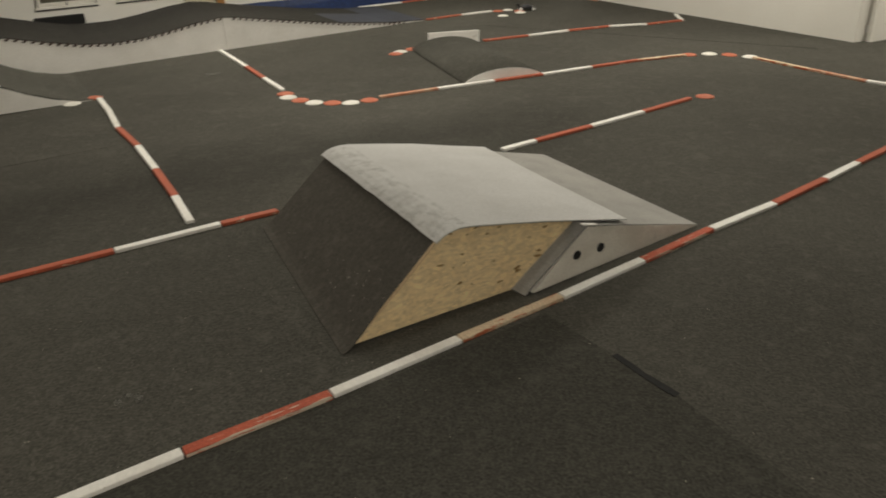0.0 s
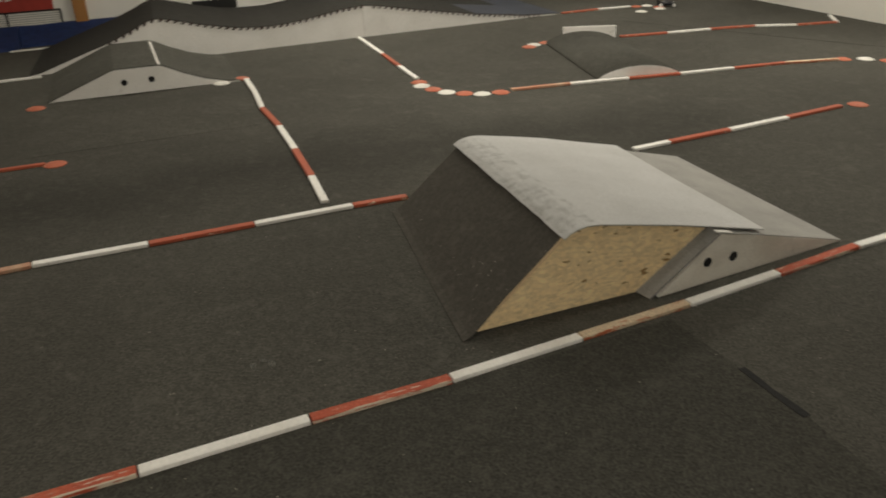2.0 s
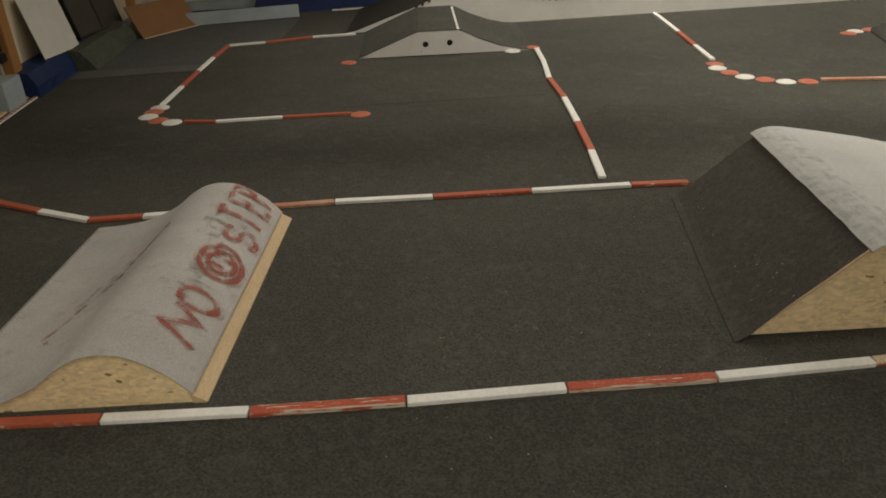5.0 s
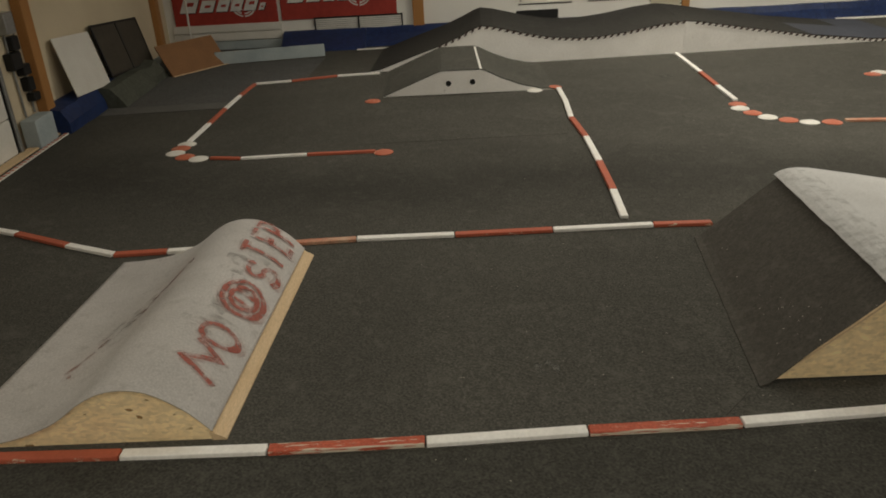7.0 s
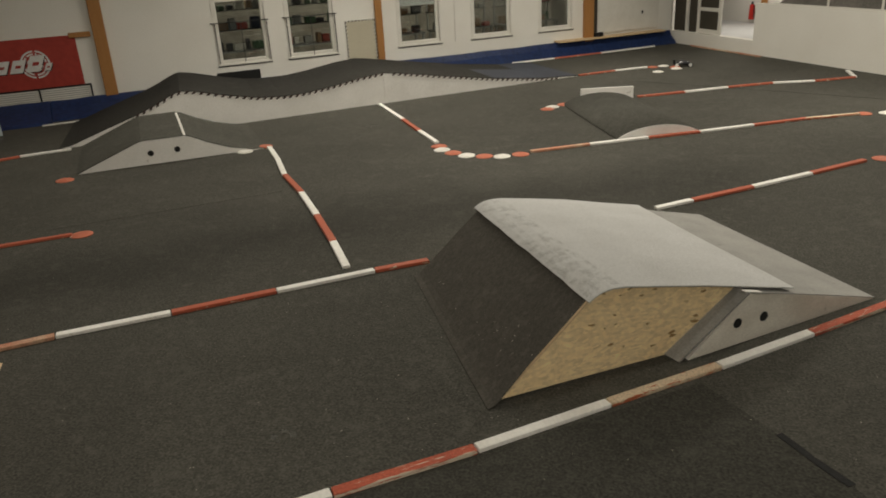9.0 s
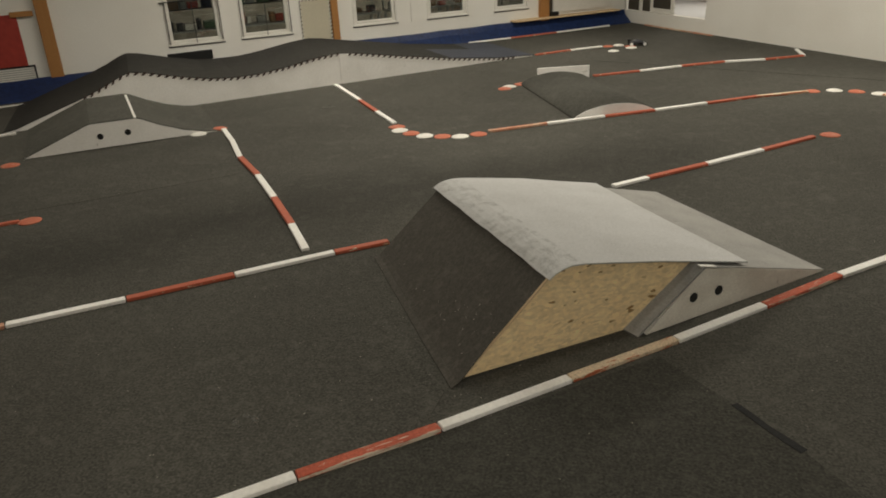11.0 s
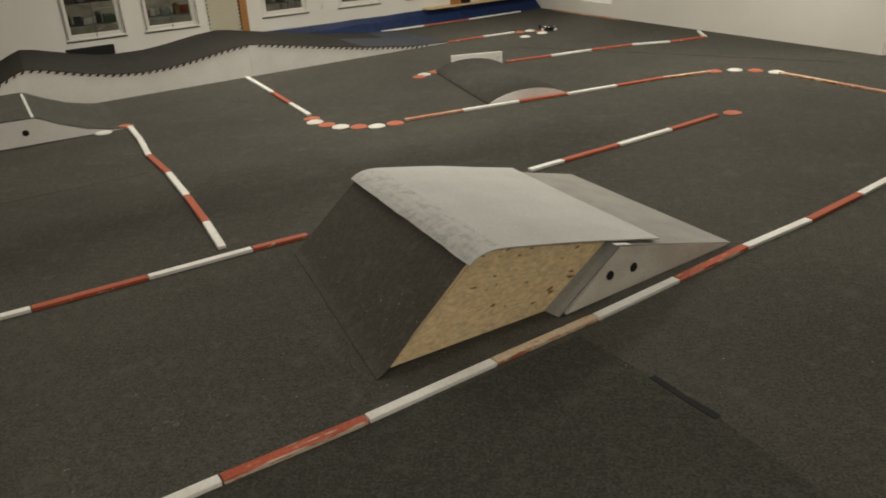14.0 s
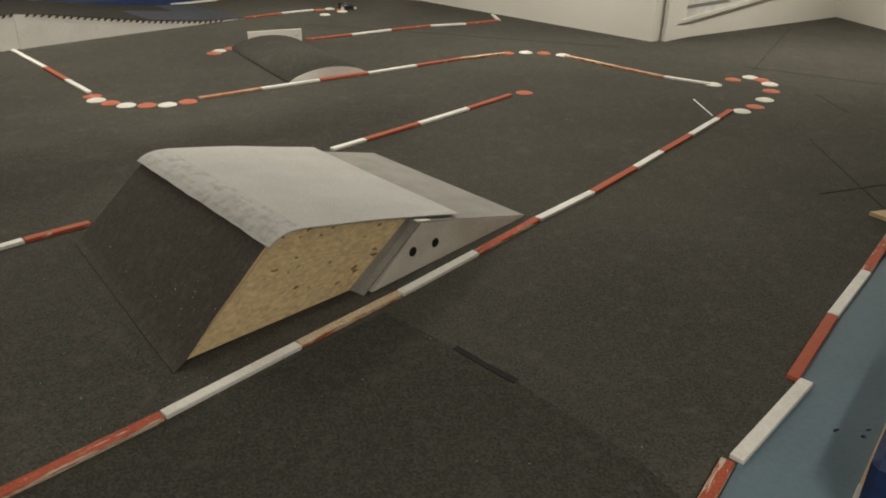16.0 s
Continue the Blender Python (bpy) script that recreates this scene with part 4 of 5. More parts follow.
# white board, ledge
thing("white_board", box(0, 2.2, -0.05, -0.004, 0.5, 2.4, 0.006), FRAME, "large plain white board on the rear wall", "board", m=rear(2.72))
# A dark strip fills the gap between post and white board.
thing("dark_gap_strip", box(0, 0.16, -0.03, -0.004, 0.45, 2.4), DARK, "narrow dark strip filling the gap beside a timber post", "panel", m=rear(2.90))
thing("plank_ledge", box(0, 3.75, -0.34, -0.002, 0.385, 0.425, 0.006), PINE, "pine plank lying on the blue barrier", "plank", m=rear(4.2))
switch = empty("wall_switch", rear(1.25), "white wall switch plate with a black key", "switch")
part("plate", box(0, 0.22, -0.058, -0.051, 0.86, 1.12, 0.004), FRAME, switch)
part("key", box(0.08, 0.14, -0.068, -0.0585, 0.94, 1.03, 0.003), BLACK, switch)
thing("speaker_box", box(0, 0.28, -0.2, -0.06, 0.426, 0.54, 0.01), BLACK, "small black box on the plank ledge", "box", m=rear(2.9))


def barrier(s0, s1, depth, high, material, label, group):
    """A slumped tarpaulin pad along the rear wall."""
    bm = bmesh.new()
    n, rows = 14, []
    for i in range(n + 1):
        x = (s1 - s0) * i / n
        w = 0.03 * noise.noise(Vector((x * 2 + s0, 0.4, 0)))
        rows.append([bm.verts.new(p) for p in ((x, -depth - w, 0.001), (x, -depth * 0.92 - w, 0.05), (x, -depth * 0.45 + w, high * 0.62 + w), (x, -0.12, high + w * 0.6), (x, -0.005, high + w * 0.5), (x, -0.005, 0.001))])
    for p, q in zip(rows, rows[1:]):
        for k in range(6):
            bm.faces.new((p[k], p[(k + 1) % 6], q[(k + 1) % 6], q[k]))
    bm.faces.new(rows[0]), bm.faces.new(rows[-1][::-1])
    thing("barrier_pad", bm, material, label, "barrier pad", group, m=rear(s1))


for s0, s1, d, h in ((0.1, 3.0, 0.42, 0.36), (3.01, 6.0, 0.42, 0.36), (6.01, 9.0, 0.42, 0.36), (9.01, 12.0, 0.38, 0.34), (12.01, 15.0, 0.38, 0.33), (15.01, 17.4, 0.75, 0.36), (17.41, 19.4, 1.05, 0.36)):
    barrier(s0, s1, d, h, BLUE, "dark blue wrinkled tarpaulin pad along the rear wall", "blue pads along the rear wall")
thing("loose_batten", box(0, 1.2, 0, 0.05, 0, 0.03, 0.004), WHITE, "thin white batten lying by the blue pads", "batten", m=rear(17.6, 1.15) @ pose(0, 0, 0, 0, 0, 2))

# banners with a plain round emblem and slanted bars
for s1, s0, low in ((19.42, 16.62, 0.62), (21.98, 19.5, 0.50)):
    w = s1 - s0
    ban = empty("banner", rear(s1, 0.02, low), "glossy red advertising banner with a white emblem", "banner", "banners on the rear wall")
    part("cloth", box(0, w, -0.02, -0.008, 0, 1.1, 0.003), BANNER, ban)
    for r in (0.30, 0.24, 0.16):
        seg, arcs = 40, [[]]
        for i in range(seg):
            if i % 10 == 9 or (r < 0.25 and i % 7 == 0):
                arcs.append([])
            else:
                arcs[-1].append(i)
        for arc in filter(None, arcs):
            bm = bmesh.new()
            turn = [k * math.tau / seg for k in range(arc[0], arc[-1] + 2)]
            rows = [[bm.verts.new((w * 0.68 + rr * math.cos(a), -0.0225, 0.55 + rr * math.sin(a))) for a in turn] for rr in (r, r - 0.035)]
            for k in range(len(turn) - 1):
                bm.faces.new((rows[0][k], rows[1][k], rows[1][k + 1], rows[0][k + 1]))
            flat_solid(bm, thickness=0.001)
            part("emblem_arc", bm, LETTER, ban, "thin pale emblem arc")
    x = w * 0.06
    for k, (bw, bh) in enumerate(((0.46, 0.40), (0.40, 0.27), (0.34, 0.27), (0.32, 0.27), (0.36, 0.34), (0.16, 0.16))):
        z = 0.40
        sl = 0.45
        outline = [(x, z), (x + bw * 0.8, z), (x + bw * 0.8 + bh * sl, z + bh), (x + bh * sl, z + bh)]
        part("bar_shade", prism([(p + 0.015, q - 0.02) for p, q in outline], -0.0235, -0.0205), BLACK, ban, "black drop-shade bar")
        part("bar", prism(outline, -0.026, -0.0238), LETTER, ban, "slanted white bar")
        part("bar_slot", prism([(x + bw * 0.25 + bh * sl * 0.35, z + bh * 0.38), (x + bw * 0.6 + bh * sl * 0.35, z + bh * 0.38), (x + bw * 0.6 + bh * sl * 0.6, z + bh * 0.6), (x + bw * 0.25 + bh * sl * 0.6, z + bh * 0.6)], -0.0275, -0.0262), BANNER, ban)
        x += bw
# louvred vent below the banner
vent = empty("louvre_vent", rear(18.62, 0.01, 0.28), "grey slatted vent in a dark frame below the banner", "vent")
part("backing", box(0, 2.1, -0.02, -0.004, 0, 0.34), STEEL, vent)
for x0, x1, z0, z1 in ((0, 2.1, 0.34, 0.37), (0, 2.1, -0.03, 0.0), (-0.03, 0.0, -0.03, 0.37), (2.1, 2.13, -0.03, 0.37), (1.03, 1.07, 0.0, 0.34)):
    part("frame", box(x0, x1, -0.05, -0.004, z0, z1), BLACK, vent)
for k in range(7):
    part("slat", box(0.01, 2.09, -0.034, -0.024, 0.02 + k * 0.046, 0.05 + k * 0.046), FRAME, vent)
thing("vent_lever", box(0, 0.2, -0.12, -0.05, 0.28, 0.36, 0.02), BLACK, "small black handle on the vent", "handle", m=rear(17.7))
# pale boards left of it
for k, (z0, z1) in enumerate(((0.0, 0.2), (0.22, 0.40), (0.42, 0.60))):
    thing("wall_plank", box(0, 2.6, -0.06, -0.004, z0, z1, 0.006), FRAME if k else PALE_BLUE, "pale horizontal plank fixed along the rear wall", "plank", "planks along the rear wall", m=rear(22.05))
thing("steel_pole", tube(0.025, 0, 2.6, 10, "z"), FRAME, "thin white pole leaning by the banner", "pole", m=rear(21.6, 0.35) @ pose(0, 0, 0, 6, 3, 0))


def slab(name, a, b, h, thick, material, label, category, lean=0.0, base=0.0):
    """A board standing between two floor points, leaning back by some degrees."""
    a, b = Vector((*a, base)), Vector((*b, base))
    d = b - a
    m = Matrix.Translation(a) @ Matrix.Rotation(math.atan2(d.y, d.x), 4, "Z") @ pose(0, 0, 0, -lean)
    return thing(name, box(0, d.length, 0, thick, 0, h, 0.006), material, label, category, m=m)


slab("pale_board", (-13.02, 10.85), (-11.36, 12.6), 0.27, 0.05, PALE_BLUE, "pale blue low board standing before the blue pads", "board", 4)
slab("brown_board", (-12.83, 9.56), (-12.89, 11.1), 0.74, 0.03, PLYWOOD, "brown wooden board leaning in the corner", "board", 35)
slab("board_rim", (-12.79, 9.56), (-12.84, 11.1), 0.02, 0.03, PINE, "thin pine strip along the brown board", "strip", 0)

# grey carpet area
bm = bmesh.new()
pts = [(-11.45, 6.7), (-9.62, 8.27), (-10.72, 9.86), (-10.05, 10.62), (-11.2, 12.45), (-13.0, 10.75), (-12.9, 9.45), (-12.6, 8.4)]
bm.faces.new([bm.verts.new((x, y, 0.004)) for x, y in pts])
flat_solid(bm, thickness=0.003)
thing("carpet_offcut", bm, CARPET_OLD, "worn lighter grey carpet offcut on the floor", "carpet")
bm = bmesh.new()
bm.faces.new([bm.verts.new((x, y, 0.008)) for x, y in ((-11.30, 6.86), (-9.68, 8.14), (-9.93, 8.54), (-11.55, 7.30))])
flat_solid(bm, thickness=0.003)
thing("carpet_strip", bm, mat("worn_pale_felt", (0.125, 0.122, 0.115), 0.95, second=(0.09, 0.088, 0.083), scale=2, amount=0.6, fine=55, fine_amount=0.3), "pale worn felt strip along the carpet offcut", "carpet")
for nm, pts in (("carpet_sheet", [(-3.75, 9.3), (-4.4, 10.7), (-7.1, 9.2), (-6.2, 7.5)]), ("carpet_sheet", [(-0.02, 4.36), (-0.62, 5.42), (-1.72, 4.78), (-2.6, 4.1), (-1.57, 2.77), (-0.755, 3.38), (-0.1, 3.86)])):
    bm = bmesh.new()
    bm.faces.new([bm.verts.new((x, y, 0.004)) for x, y in pts])
    flat_solid(bm, thickness=0.003)
    thing(nm, bm, CARPET_PALE, "slightly paler carpet sheet laid on the floor", "carpet", "patched carpet sheets")


def strip(a, b, w, material, label, z=0.005):
    a, b = Vector((*a, 0)), Vector((*b, 0))
    d = b - a
    n = max(2, int(d.length / 0.12))
    bm = bmesh.new()
    prev = None
    for i in range(n + 1):
        p = a + d * i / n
        off = 0.4 * w * noise.noise(Vector((p.x * 3, p.y * 3, 0.5)))
        side = Vector((-d.y, d.x, 0)).normalized()
        k = w / 2 * (0.7 + 0.5 * abs(noise.noise(Vector((p.x * 5, p.y * 5, 2)))))
        row = [bm.verts.new((p + side * (off + e * k)).to_tuple()[:2] + (z,)) for e in (-1, 1)]
        if prev:
            bm.faces.new((prev[0], prev[1], row[1], row[0]))
        prev = row
    flat_solid(bm, thickness=0.002)
    thing("carpet_seam", bm, material, label, "carpet seam", "seams in the carpet")


SEAM = "dark open seam between carpet sheets"
strip((1.93, 4.41), (2.25, 3.95), 0.065, RUBBER, "strip of black tape on the carpet", 0.008)
# A darker flat area of the near floor, with its own edge.
bm = bmesh.new()
bm.faces.new([bm.verts.new((x, y, 0.004)) for x, y in ((1.5, 4.98), (1.89, 4.46), (2.26, 3.95), (2.74, 3.12), (2.95, 2.5), (1.9, 1.4), (-4.0, -2.0), (-4.9, 0.5), (-3.2, 1.6), (-1.57, 2.7), (0.0, 3.86))])
flat_solid(bm, 0.003)
thing("carpet_sheet", bm, CARPET_NEAR, "darker flat area of the carpet", "carpet", "patched carpet sheets")
for a, b in (((9.0, 12.6), (11.2, 10.6)), ((1.2, 17.9), (7.4, 14.6)), ((9.08, 10.67), (8.87, 9.57)), ((7.5, 8.49), (6.81, 6.2)), ((12.4, 16.4), (8.95, 12.3)), ((6.4, 6.7), (7.6, 6.9))):
    strip(a, b, 0.016, CARPET_LONG, SEAM)

# pale worn marks
MARK = spray_mat("pale_floor_mark", (0.2, 0.195, 0.175), 0.33, 0.5)
for x, y, r in ((-1.30, 3.89, 0.10), (-3.74, 13.39, 0.14), (1.9, 6.9, 0.10)):
    bm = bmesh.new()
    rows = [[bm.verts.new((k * r * (1 + 0.25 * noise.noise(Vector((math.cos(i * 0.5), math.sin(i * 0.5), r * 9)))) * math.cos(i * math.tau / 20), k * r * 0.8 * math.sin(i * math.tau / 20), 0.0)) for i in range(20)] for k in (0.45, 1.0)]
    for i in range(20):
        j = (i + 1) % 20
        bm.faces.new((rows[0][i], rows[0][j], rows[1][j], rows[1][i]))
    bm.normal_update()
    bmesh.ops.solidify(bm, geom=bm.faces[:], thickness=0.001)
    thing("floor_mark", bm, MARK, "pale worn ring rubbed into the carpet", "mark", "worn marks", m=pose(x, y, 0.007))
# lint and crumbs on the floor
rnd = random.Random(11)
bm = bmesh.new()
for k in range(260):
    if k < 150:
        x, y = rnd.gauss(-0.5, 1.6), rnd.gauss(4.6, 1.2)
    else:
        x, y = rnd.uniform(-8, 7), rnd.uniform(2, 14)
    r = rnd.uniform(0.002, 0.0065)
    a = rnd.uniform(0, 6.28)
    v = [bm.verts.new((x + r * math.cos(a + t) * rnd.uniform(0.5, 1.6), y + r * math.sin(a + t), 0.009)) for t in (0, 1.6, 3.1, 4.7)]
    t = bm.verts.new((x, y, 0.009 + r * 0.6))
    for i in range(4):
        bm.faces.new((v[i], v[(i + 1) % 4], t))
thing("floor_crumbs", bm, mat("crumb", (0.36, 0.335, 0.28), 0.8), "pale lint and wood crumbs strewn on the carpet", "crumbs", kind="stuff")
bm = bmesh.new()
for k in range(70):
    u, v = rnd.uniform(0.08, 0.7), rnd.uniform(0.1, 2.35)
    if rnd.random() < 0.5:
        v = rnd.uniform(0.05, 1.2)
    r = rnd.uniform(0.002, 0.0055)
    x, z = u + SKT * v / DEP, (0.016 + 0.010 + u * 0.72) * (1 + 0.104 * (1 - v / DEP)) + 0.004
    q = [bm.verts.new((x + r * math.cos(t), v + r * math.sin(t), z + r * 0.7 * math.cos(t))) for t in (0, 1.6, 3.1, 4.7)]
    bm.faces.new(q)
tagged(part("slope_crumbs", bm, mat("slope_crumb", (0.6, 0.56, 0.48), 0.8), kicker, "pale crumbs on the slope"), "pale crumbs on the slope", kind="stuff")


# ---- left-hand wall ----
def west(along, off=0.0, z=0.0):
    """The pose of a thing at the left-hand wall: x runs along it towards the rear, y into it."""
    return Matrix.Translation(hall(22.2 - off, 9.0 - along, z)) @ pose(0, 0, 0, 0, 0, 127.3)


gate = empty("garage_door", west(-4.4, 0.01), "white sectional garage door in the cream wall", "garage door", kind="structure")
for k in range(5):
    part("door_panel", box(0, 5.05, -0.05, -0.004, 0.02 + k * 0.52, 0.525 + k * 0.52, 0.012), FRAME, gate)
    for x in (0.3, 2.6):
        part("panel_ridge", box(x, x + 2.1, -0.056, -0.05, 0.14 + k * 0.52, 0.40 + k * 0.52, 0.002), FRAME, gate)
part("door_rail", box(5.07, 5.15, -0.09, -0.004, 0, 2.7, 0.006), STEEL, gate, "grey steel guide rail")
part("rubber_seal", box(5.05, 5.068, -0.07, -0.004, 0, 2.7), BLACK, gate)
part("threshold", box(0, 6.1, -0.22, -0.06, 0.001, 0.03, 0.004), PINE, gate, "wooden threshold board")
edge = empty("striped_edge", west(-4.4, 0.30), "red and white striped edging below the garage door", "edging")
part("base_strip", box(0, 6.5, -0.06, 0, 0.001, 0.02), FRAME, edge)
for k in range(54):
    part("stripe", prism([(0.02 + k * 0.12, 0.0205), (0.075 + k * 0.12, 0.0205), (0.075 + k * 0.12, 0.0225), (0.02 + k * 0.12, 0.0225)], -0.06, 0.0), RED, edge)
thing("timber_post", box(0, 0.27, -0.16, -0.002, 0, CEILING, 0.01), GLULAM, "orange-brown timber post by the garage door", "post", m=west(1.66))
thing("timber_post", box(0, 0.26, -0.14, -0.002, 0, CEILING, 0.01), GLULAM, "orange-brown timber post in the corner", "post", m=west(7.95))
thing("fuse_box", box(0, 0.27, -0.16, -0.002, 1.62, 1.92, 0.012), STEEL, "pale grey fuse box on the wall", "fuse box", m=west(1.08))
for k, (x, z, w, h) in enumerate(((1.2, 1.38, 0.2, 0.2), (1.06, 1.12, 0.3, 0.24), (1.32, 1.0, 0.22, 0.16), (1.36, 0.76, 0.18, 0.2), (1.42, 0.60, 0.2, 0.12))):
    thing("socket_box", box(0, w, -0.13, -0.002, z, z + h, 0.012), BLACK, "black power socket box on the wall", "socket", "sockets by the garage door", m=west(x))
for x in (1.2, 1.5):
    thing("cable_pipe", tube(0.018, 0, 1.2, 8, "z"), STEEL, "thin grey cable pipe on the wall", "pipe", "pipes by the garage door", m=west(x, 0.03, 0.42))
thing("pale_crate", box(0, 0.6, -0.28, -0.05, 0.001, 0.42, 0.012), PALE_BLUE, "pale blue low crate by the wall", "crate", m=west(0.92))


def slumped(name, L, depth, high, material, label, m, seed=0):
    bm = bmesh.new()
    n, rows = 12, []
    for i in range(n + 1):
        x = L * i / n
        w = 0.05 * noise.noise(Vector((x * 2.4 + seed, 0.4, seed)))
        rows.append([bm.verts.new(p) for p in ((x, -depth - w, 0.001), (x, -depth * 0.95 + w, high * 0.4), (x, -depth * 0.7 + w, high * 0.9 + w), (x, -0.1, high + w), (x, -0.02, high), (x, -0.02, 0.001))])
    for p, q in zip(rows, rows[1:]):
        for k in range(6):
            bm.faces.new((p[k], p[(k + 1) % 6], q[(k + 1) % 6], q[k]))
    bm.faces.new(rows[0]), bm.faces.new(rows[-1][::-1])
    thing(name, bm, material, label, "pad", m=m)


slumped("blue_pad", 2.5, 0.42, 0.42, BLUE, "dark blue pad with creased cover by the wall", west(1.7), 1)
slumped("covered_pad", 2.7, 0.7, 0.36, TARP, "pad under a creased olive tarpaulin", west(3.3, 0.04), 2)
slumped("pale_pad", 2.3, 0.4, 0.27, PALE_BLUE, "pale grey-blue pad by the wall", west(4.6, 0.3), 3)
m = west(2.40, 0.34, 0.425) @ pose(0, 0, 0, -14, 4, 0)
thing("hardboard_sheet", box(0, 1.5, 0, 0.02, 0, 0.96, 0.004), FRAME, "white hardboard sheet leaning on the wall", "board", m=m)
grille = empty("dark_screen", west(4.05, 0.34, 0.40) @ pose(0, 0, 0, -14, 4, 0), "dark framed two-part mesh screen leaning on the wall", "screen")
for x in (0, 1.22):
    part("mesh_panel", box(x + 0.04, x + 1.2, 0.012, 0.02, 0.04, 0.92), DARK, grille)
for x0, x1, z0, z1 in ((0, 0.04, 0, 0.96), (1.2, 1.26, 0, 0.96), (2.42, 2.46, 0, 0.96), (0.04, 1.2, 0, 0.04), (0.04, 1.2, 0.92, 0.96), (1.26, 2.42, 0, 0.04), (1.26, 2.42, 0.92, 0.96)):
    part("frame", box(x0, x1, 0, 0.035, z0, z1, 0.004), BLACK, grille)

# ---- opening at the far right ----
def east(along, out=0.0, z=0.0):
    """x runs from the far corner along the right-hand wall, y outwards."""
    return Matrix.Translation((2.2, 25.0, z)) @ Matrix.Rotation(math.atan2(E1.y, E1.x), 4, "Z") @ pose(along, out, 0)


bm = box(-4.5, 11.7, 3.3, 3.4, 0, 3.0)
box(-4.6, -4.5, 0.1, 3.4, 0, 3.0, bm=bm), box(11.7, 11.8, 0.24, 3.4, 0, 3.0, bm=bm), box(-4.5, -0.05, 0.1, 0.22, 0, 3.0, bm=bm)
thing("wall_annex", bm, WALL, "cream white walls of the space behind the partition", "wall", kind="structure", m=east(0))
thing("floor_annex", box(-4.5, 11.7, 0.24, 3.3, 0.18, 0.30), GREY_TOP, "raised grey floor behind the parapet", "floor", kind="structure", m=east(0))
thing("ceiling_annex", box(-4.5, 11.7, 0.24, 3.3, 2.9, 3.0), CEIL, "plain ceiling behind the partition", "ceiling", kind="structure", m=east(0))
thing("timber_post", box(-0.09, 0.09, 0.0, 0.12, 0.0, 2.6, 0.01), GLULAM, "orange-brown timber door post behind the partition", "post", m=east(0.28, 3.15, 0.30))
PANE_GREY = worn(mat("cloudy_grey_pane", (0.16, 0.15, 0.135), 0.35, second=(0.10, 0.095, 0.085), scale=1.6, amount=0.9, fine=18, fine_amount=0.2, spec=0.5), (0.24, 0.225, 0.2), 5, 0.55, soft=0.15)
screen = empty("window_6", east(0, 0.08, 1.302), "cloudy grey glazing with white bars on the partition", "window", kind="structure")
part("pane", prism([(4.45, 0.03), (6.0, 0.03), (6.0, 0.9), (5.9, 0.9)], 0.02, 0.04), PANE_GREY, screen)
for x in (6.06, 7.58, 9.10):
    part("pane", box(x, x + 1.46, 0.02, 0.04, 0.03, 0.9), PANE_GREY, screen)
    part("bar", box(x - 0.058, x - 0.002, 0.0, 0.06, 0.031, 0.9, 0.006), FRAME, screen, "white upright bar")
part("sill", box(4.3, 10.6, -0.01, 0.1, 0.0, 0.029, 0.006), FRAME, screen)
thing("dark_doorway", box(0.05, 1.1, 0.10, 0.14, 0.37, 2.88), DARK, "dark doorway beside the far corner", "door", kind="structure", m=east(0))
door = empty("glazed_door", east(1.15, 0.1, 0.37), "white-framed glazed door standing behind the parapet", "door", kind="structure")
for x0, x1, z0, z1 in ((0, 0.12, 0, 2.1), (0.95, 1.07, 0, 2.1), (0.12, 0.95, 0, 0.12), (0.12, 0.95, 0.62, 0.72), (0.12, 0.95, 1.98, 2.1)):
    part("door_frame", box(x0, x1, 0, 0.06, z0, z1, 0.006), FRAME, door)
part("pane", box(0.12, 0.95, 0.02, 0.04, 0.12, 0.62), DARK, door), part("pane", box(0.12, 0.95, 0.02, 0.04, 0.72, 1.98), DARK, door)
thing("white_post", box(-0.04, 0.04, 0.0, 0.08, 0.36, 1.4, 0.005), FRAME, "slim white post on the parapet", "post", m=east(0.75, 0.02))
ext = empty("fire_extinguisher", east(-0.22, 3.18, 0.42), "red fire extinguisher on the white wall", "fire extinguisher")
part("cylinder", disc_of(0.085, 0.42, 18, 0.05), EXT_RED, ext)
part("valve", box(-0.03, 0.03, -0.03, 0.03, 0.465, 0.54, 0.01), BLACK, ext)
part("hose", tube(0.012, 0.05, 0.44, 8, "z"), BLACK, ext).matrix_basis = pose(0.11, 0, 0, 0, -4, 0)
part("bracket", box(-0.05, 0.05, 0.08, 0.118, 0.18, 0.24), STEEL, ext)
# Unseen lamp, added to brighten the space behind the partition.
data = bpy.data.lights.new("annex_fill", "AREA")
data.shape, data.size, data.size_y, data.energy, data.color = "RECTANGLE", 2.5, 0.2, 55, (1.0, 0.93, 0.82)
new("annex_fill", data).matrix_world = east(1.6, 1.6, 2.85)

# advertising board on the return wall
A2 = math.atan2(17.8 - 15.1, 14.6 - 8.3)
ad = empty("advert_board", Matrix.Translation((8.3, 15.1, 0)) @ Matrix.Rotation(A2, 4, "Z"), "white advertising board with a sloping white rail", "sign")
part("backing", prism([(0.55, 0.36), (4.4, 0.82), (4.4, 1.9), (0.75, 1.9)], -0.03, -0.004), LETTER, ad)
part("rail", prism([(0.47, 0.29), (4.5, 0.75), (4.5, 0.83), (0.49, 0.36)], -0.075, -0.032), FRAME, ad, "sloping white rail")
part("rail_lip", prism([(0.47, 0.275), (4.5, 0.735), (4.5, 0.748), (0.47, 0.288)], -0.078, -0.032), STEEL, ad)
part("grey_band", prism([(0.72, 0.60), (2.4, 0.66), (2.2, 0.73), (0.74, 0.67)], -0.034, -0.0305), STEEL, ad)
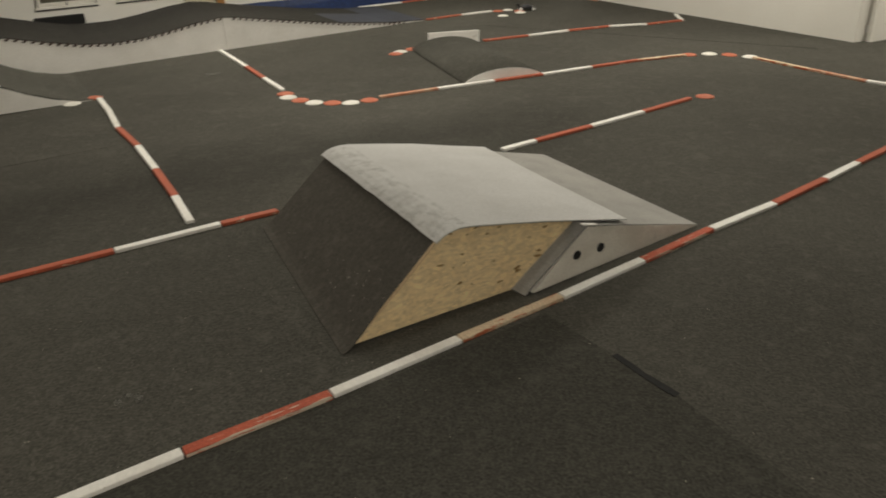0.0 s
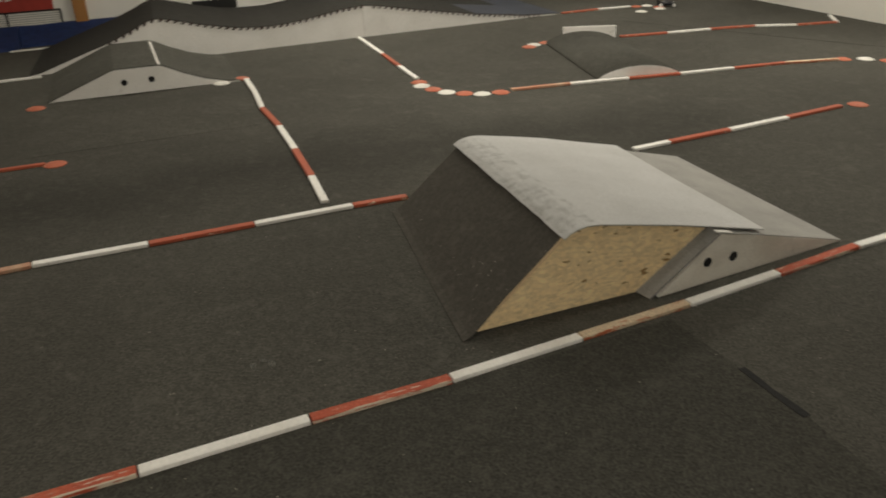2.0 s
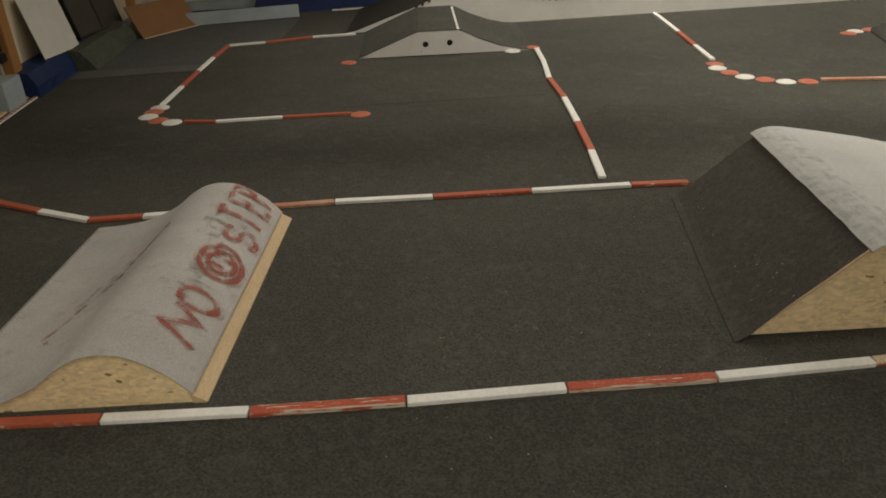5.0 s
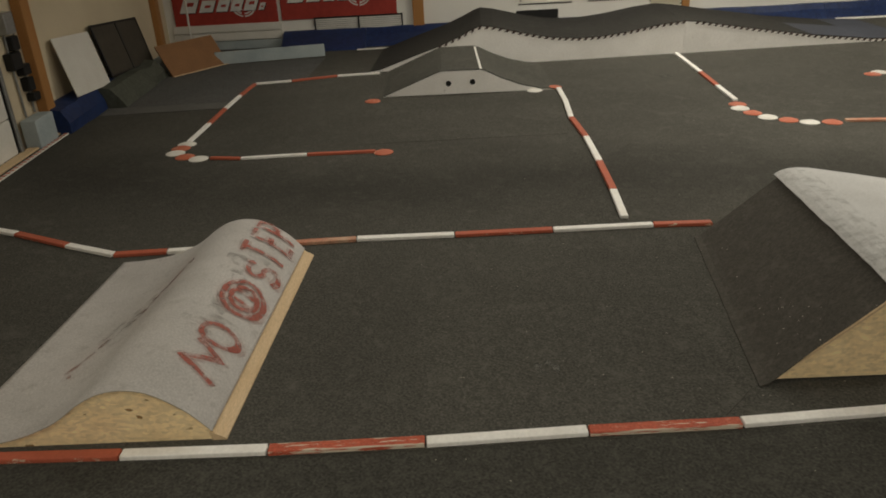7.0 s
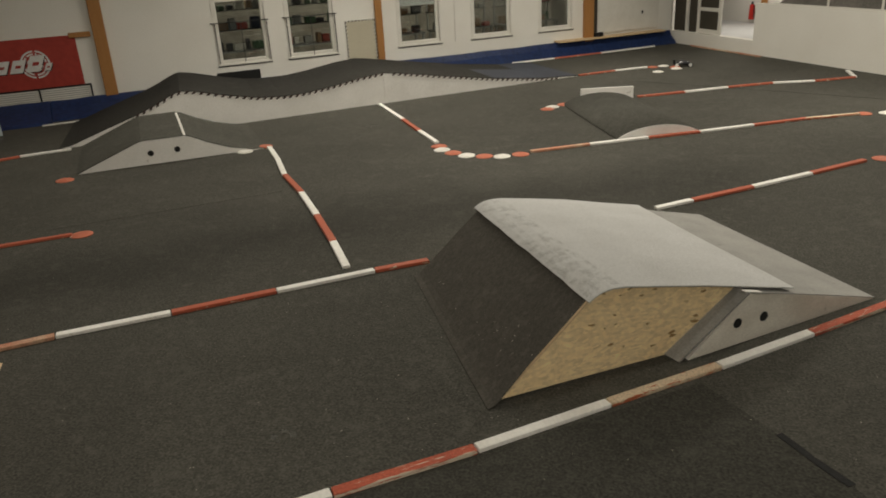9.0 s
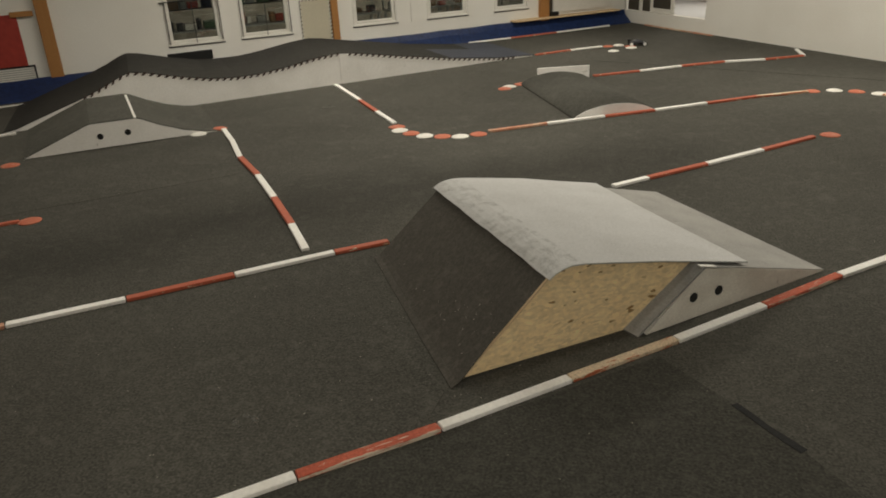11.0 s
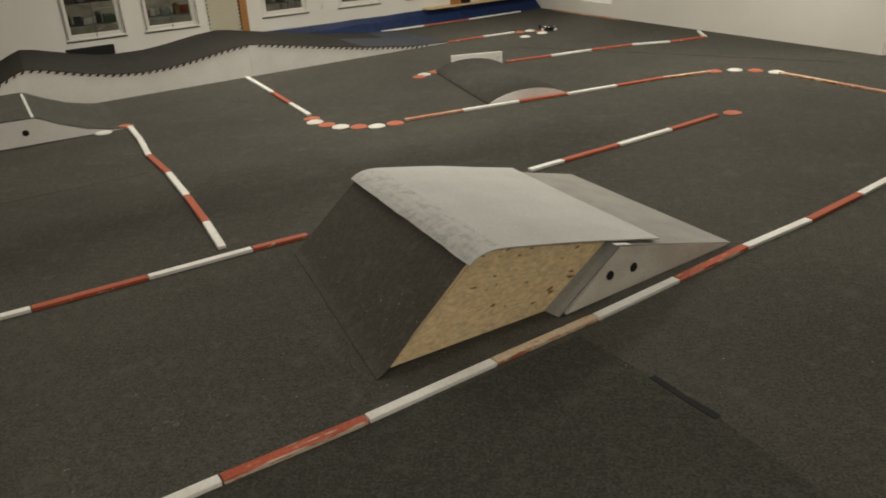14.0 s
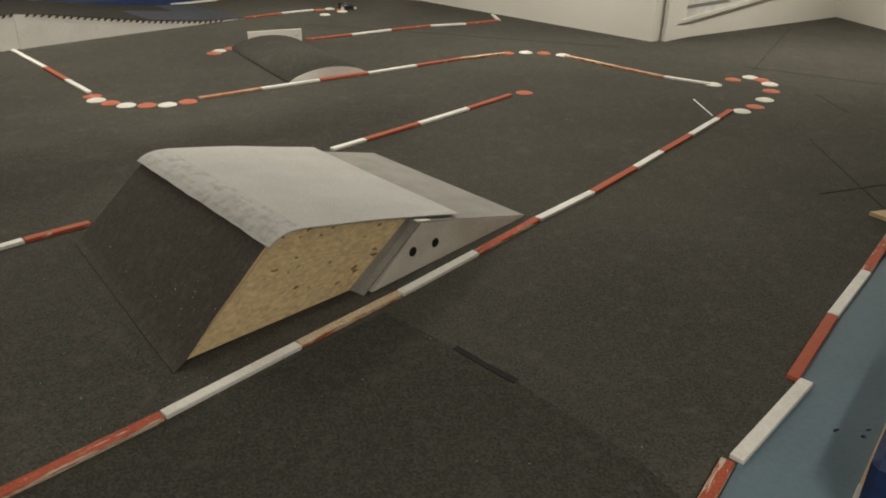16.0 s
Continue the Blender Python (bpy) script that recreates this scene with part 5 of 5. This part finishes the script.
for x, w, z in ((1.6, 0.9, 0.80), (1.2, 0.5, 0.86), (2.6, 0.8, 0.86), (1.0, 1.2, 1.05)):
    part("text_bar", box(x, x + w, -0.034, -0.0305, z, z + 0.05), STEEL, ad)

# ---- blue floor beside the track ----
bm = bmesh.new()
bm.faces.new([bm.verts.new((x, y, 0.006)) for x, y in ((2.2, 1.95), (3.28, 2.97), (4.12, 3.64), (4.88, 4.36), (6.42, 5.62), (9.8, 5.3), (9.8, 0.5), (2.2, 0.5))])
flat_solid(bm, thickness=0.004)
thing("pavement", bm, BLUE_FLOOR, "grey-blue painted floor beside the track", "floor", kind="structure")
rail = empty("blue_barrier", pose(3.55, 2.41, 0.006, 0, 0, 40.5), "dark blue padded barrier beside the painted floor", "barrier")
part("pad", box(0, 1.5, -0.3, -0.01, 0.02, 0.5, 0.04), BLUE, rail)
part("base_rail", box(0, 1.5, -0.012, 0.02, 0, 0.06, 0.004), PINE, rail, "scuffed wooden base rail")
part("white_tape", box(0.1, 0.35, -0.008, 0.024, 0.0, 0.08, 0.003), FRAME, rail)
bm = disc_of(0.3, 0.75, 28, 0.05)
thing("blue_drum", bm, BLUE, "dark blue plastic drum on the painted floor", "drum", m=pose(6.11, 4.80, 0.006))
thing("wood_wedge", prism([(0, 0), (0.3, 0), (0.0, 0.04)], 0, 0.22), PINE, "small pine wedge on the carpet", "wedge", m=pose(6.62, 5.9, 0.001, 0, 0, 20))
SCRAPE = spray_mat("black_floor_scuff", (0.03, 0.035, 0.04), 0.42, 0.25)
for x, y, w, h, a in ((4.04, 3.15, 0.05, 0.022, 20), (4.17, 3.07, 0.028, 0.035, 60), (4.24, 3.12, 0.035, 0.016, 10)):
    bm = disc_of(0.5, 0.002, 14)
    for v in bm.verts:
        k = 1 + 0.4 * noise.noise(Vector((v.co.x * 3, v.co.y * 3, x)))
        v.co.x, v.co.y = v.co.x * w * k, v.co.y * h * k
    thing("floor_mark", bm, SCRAPE, "black scuff on the blue painted floor", "mark", "scuffs on the blue floor", m=pose(x, y, 0.0065, 0, 0, a))
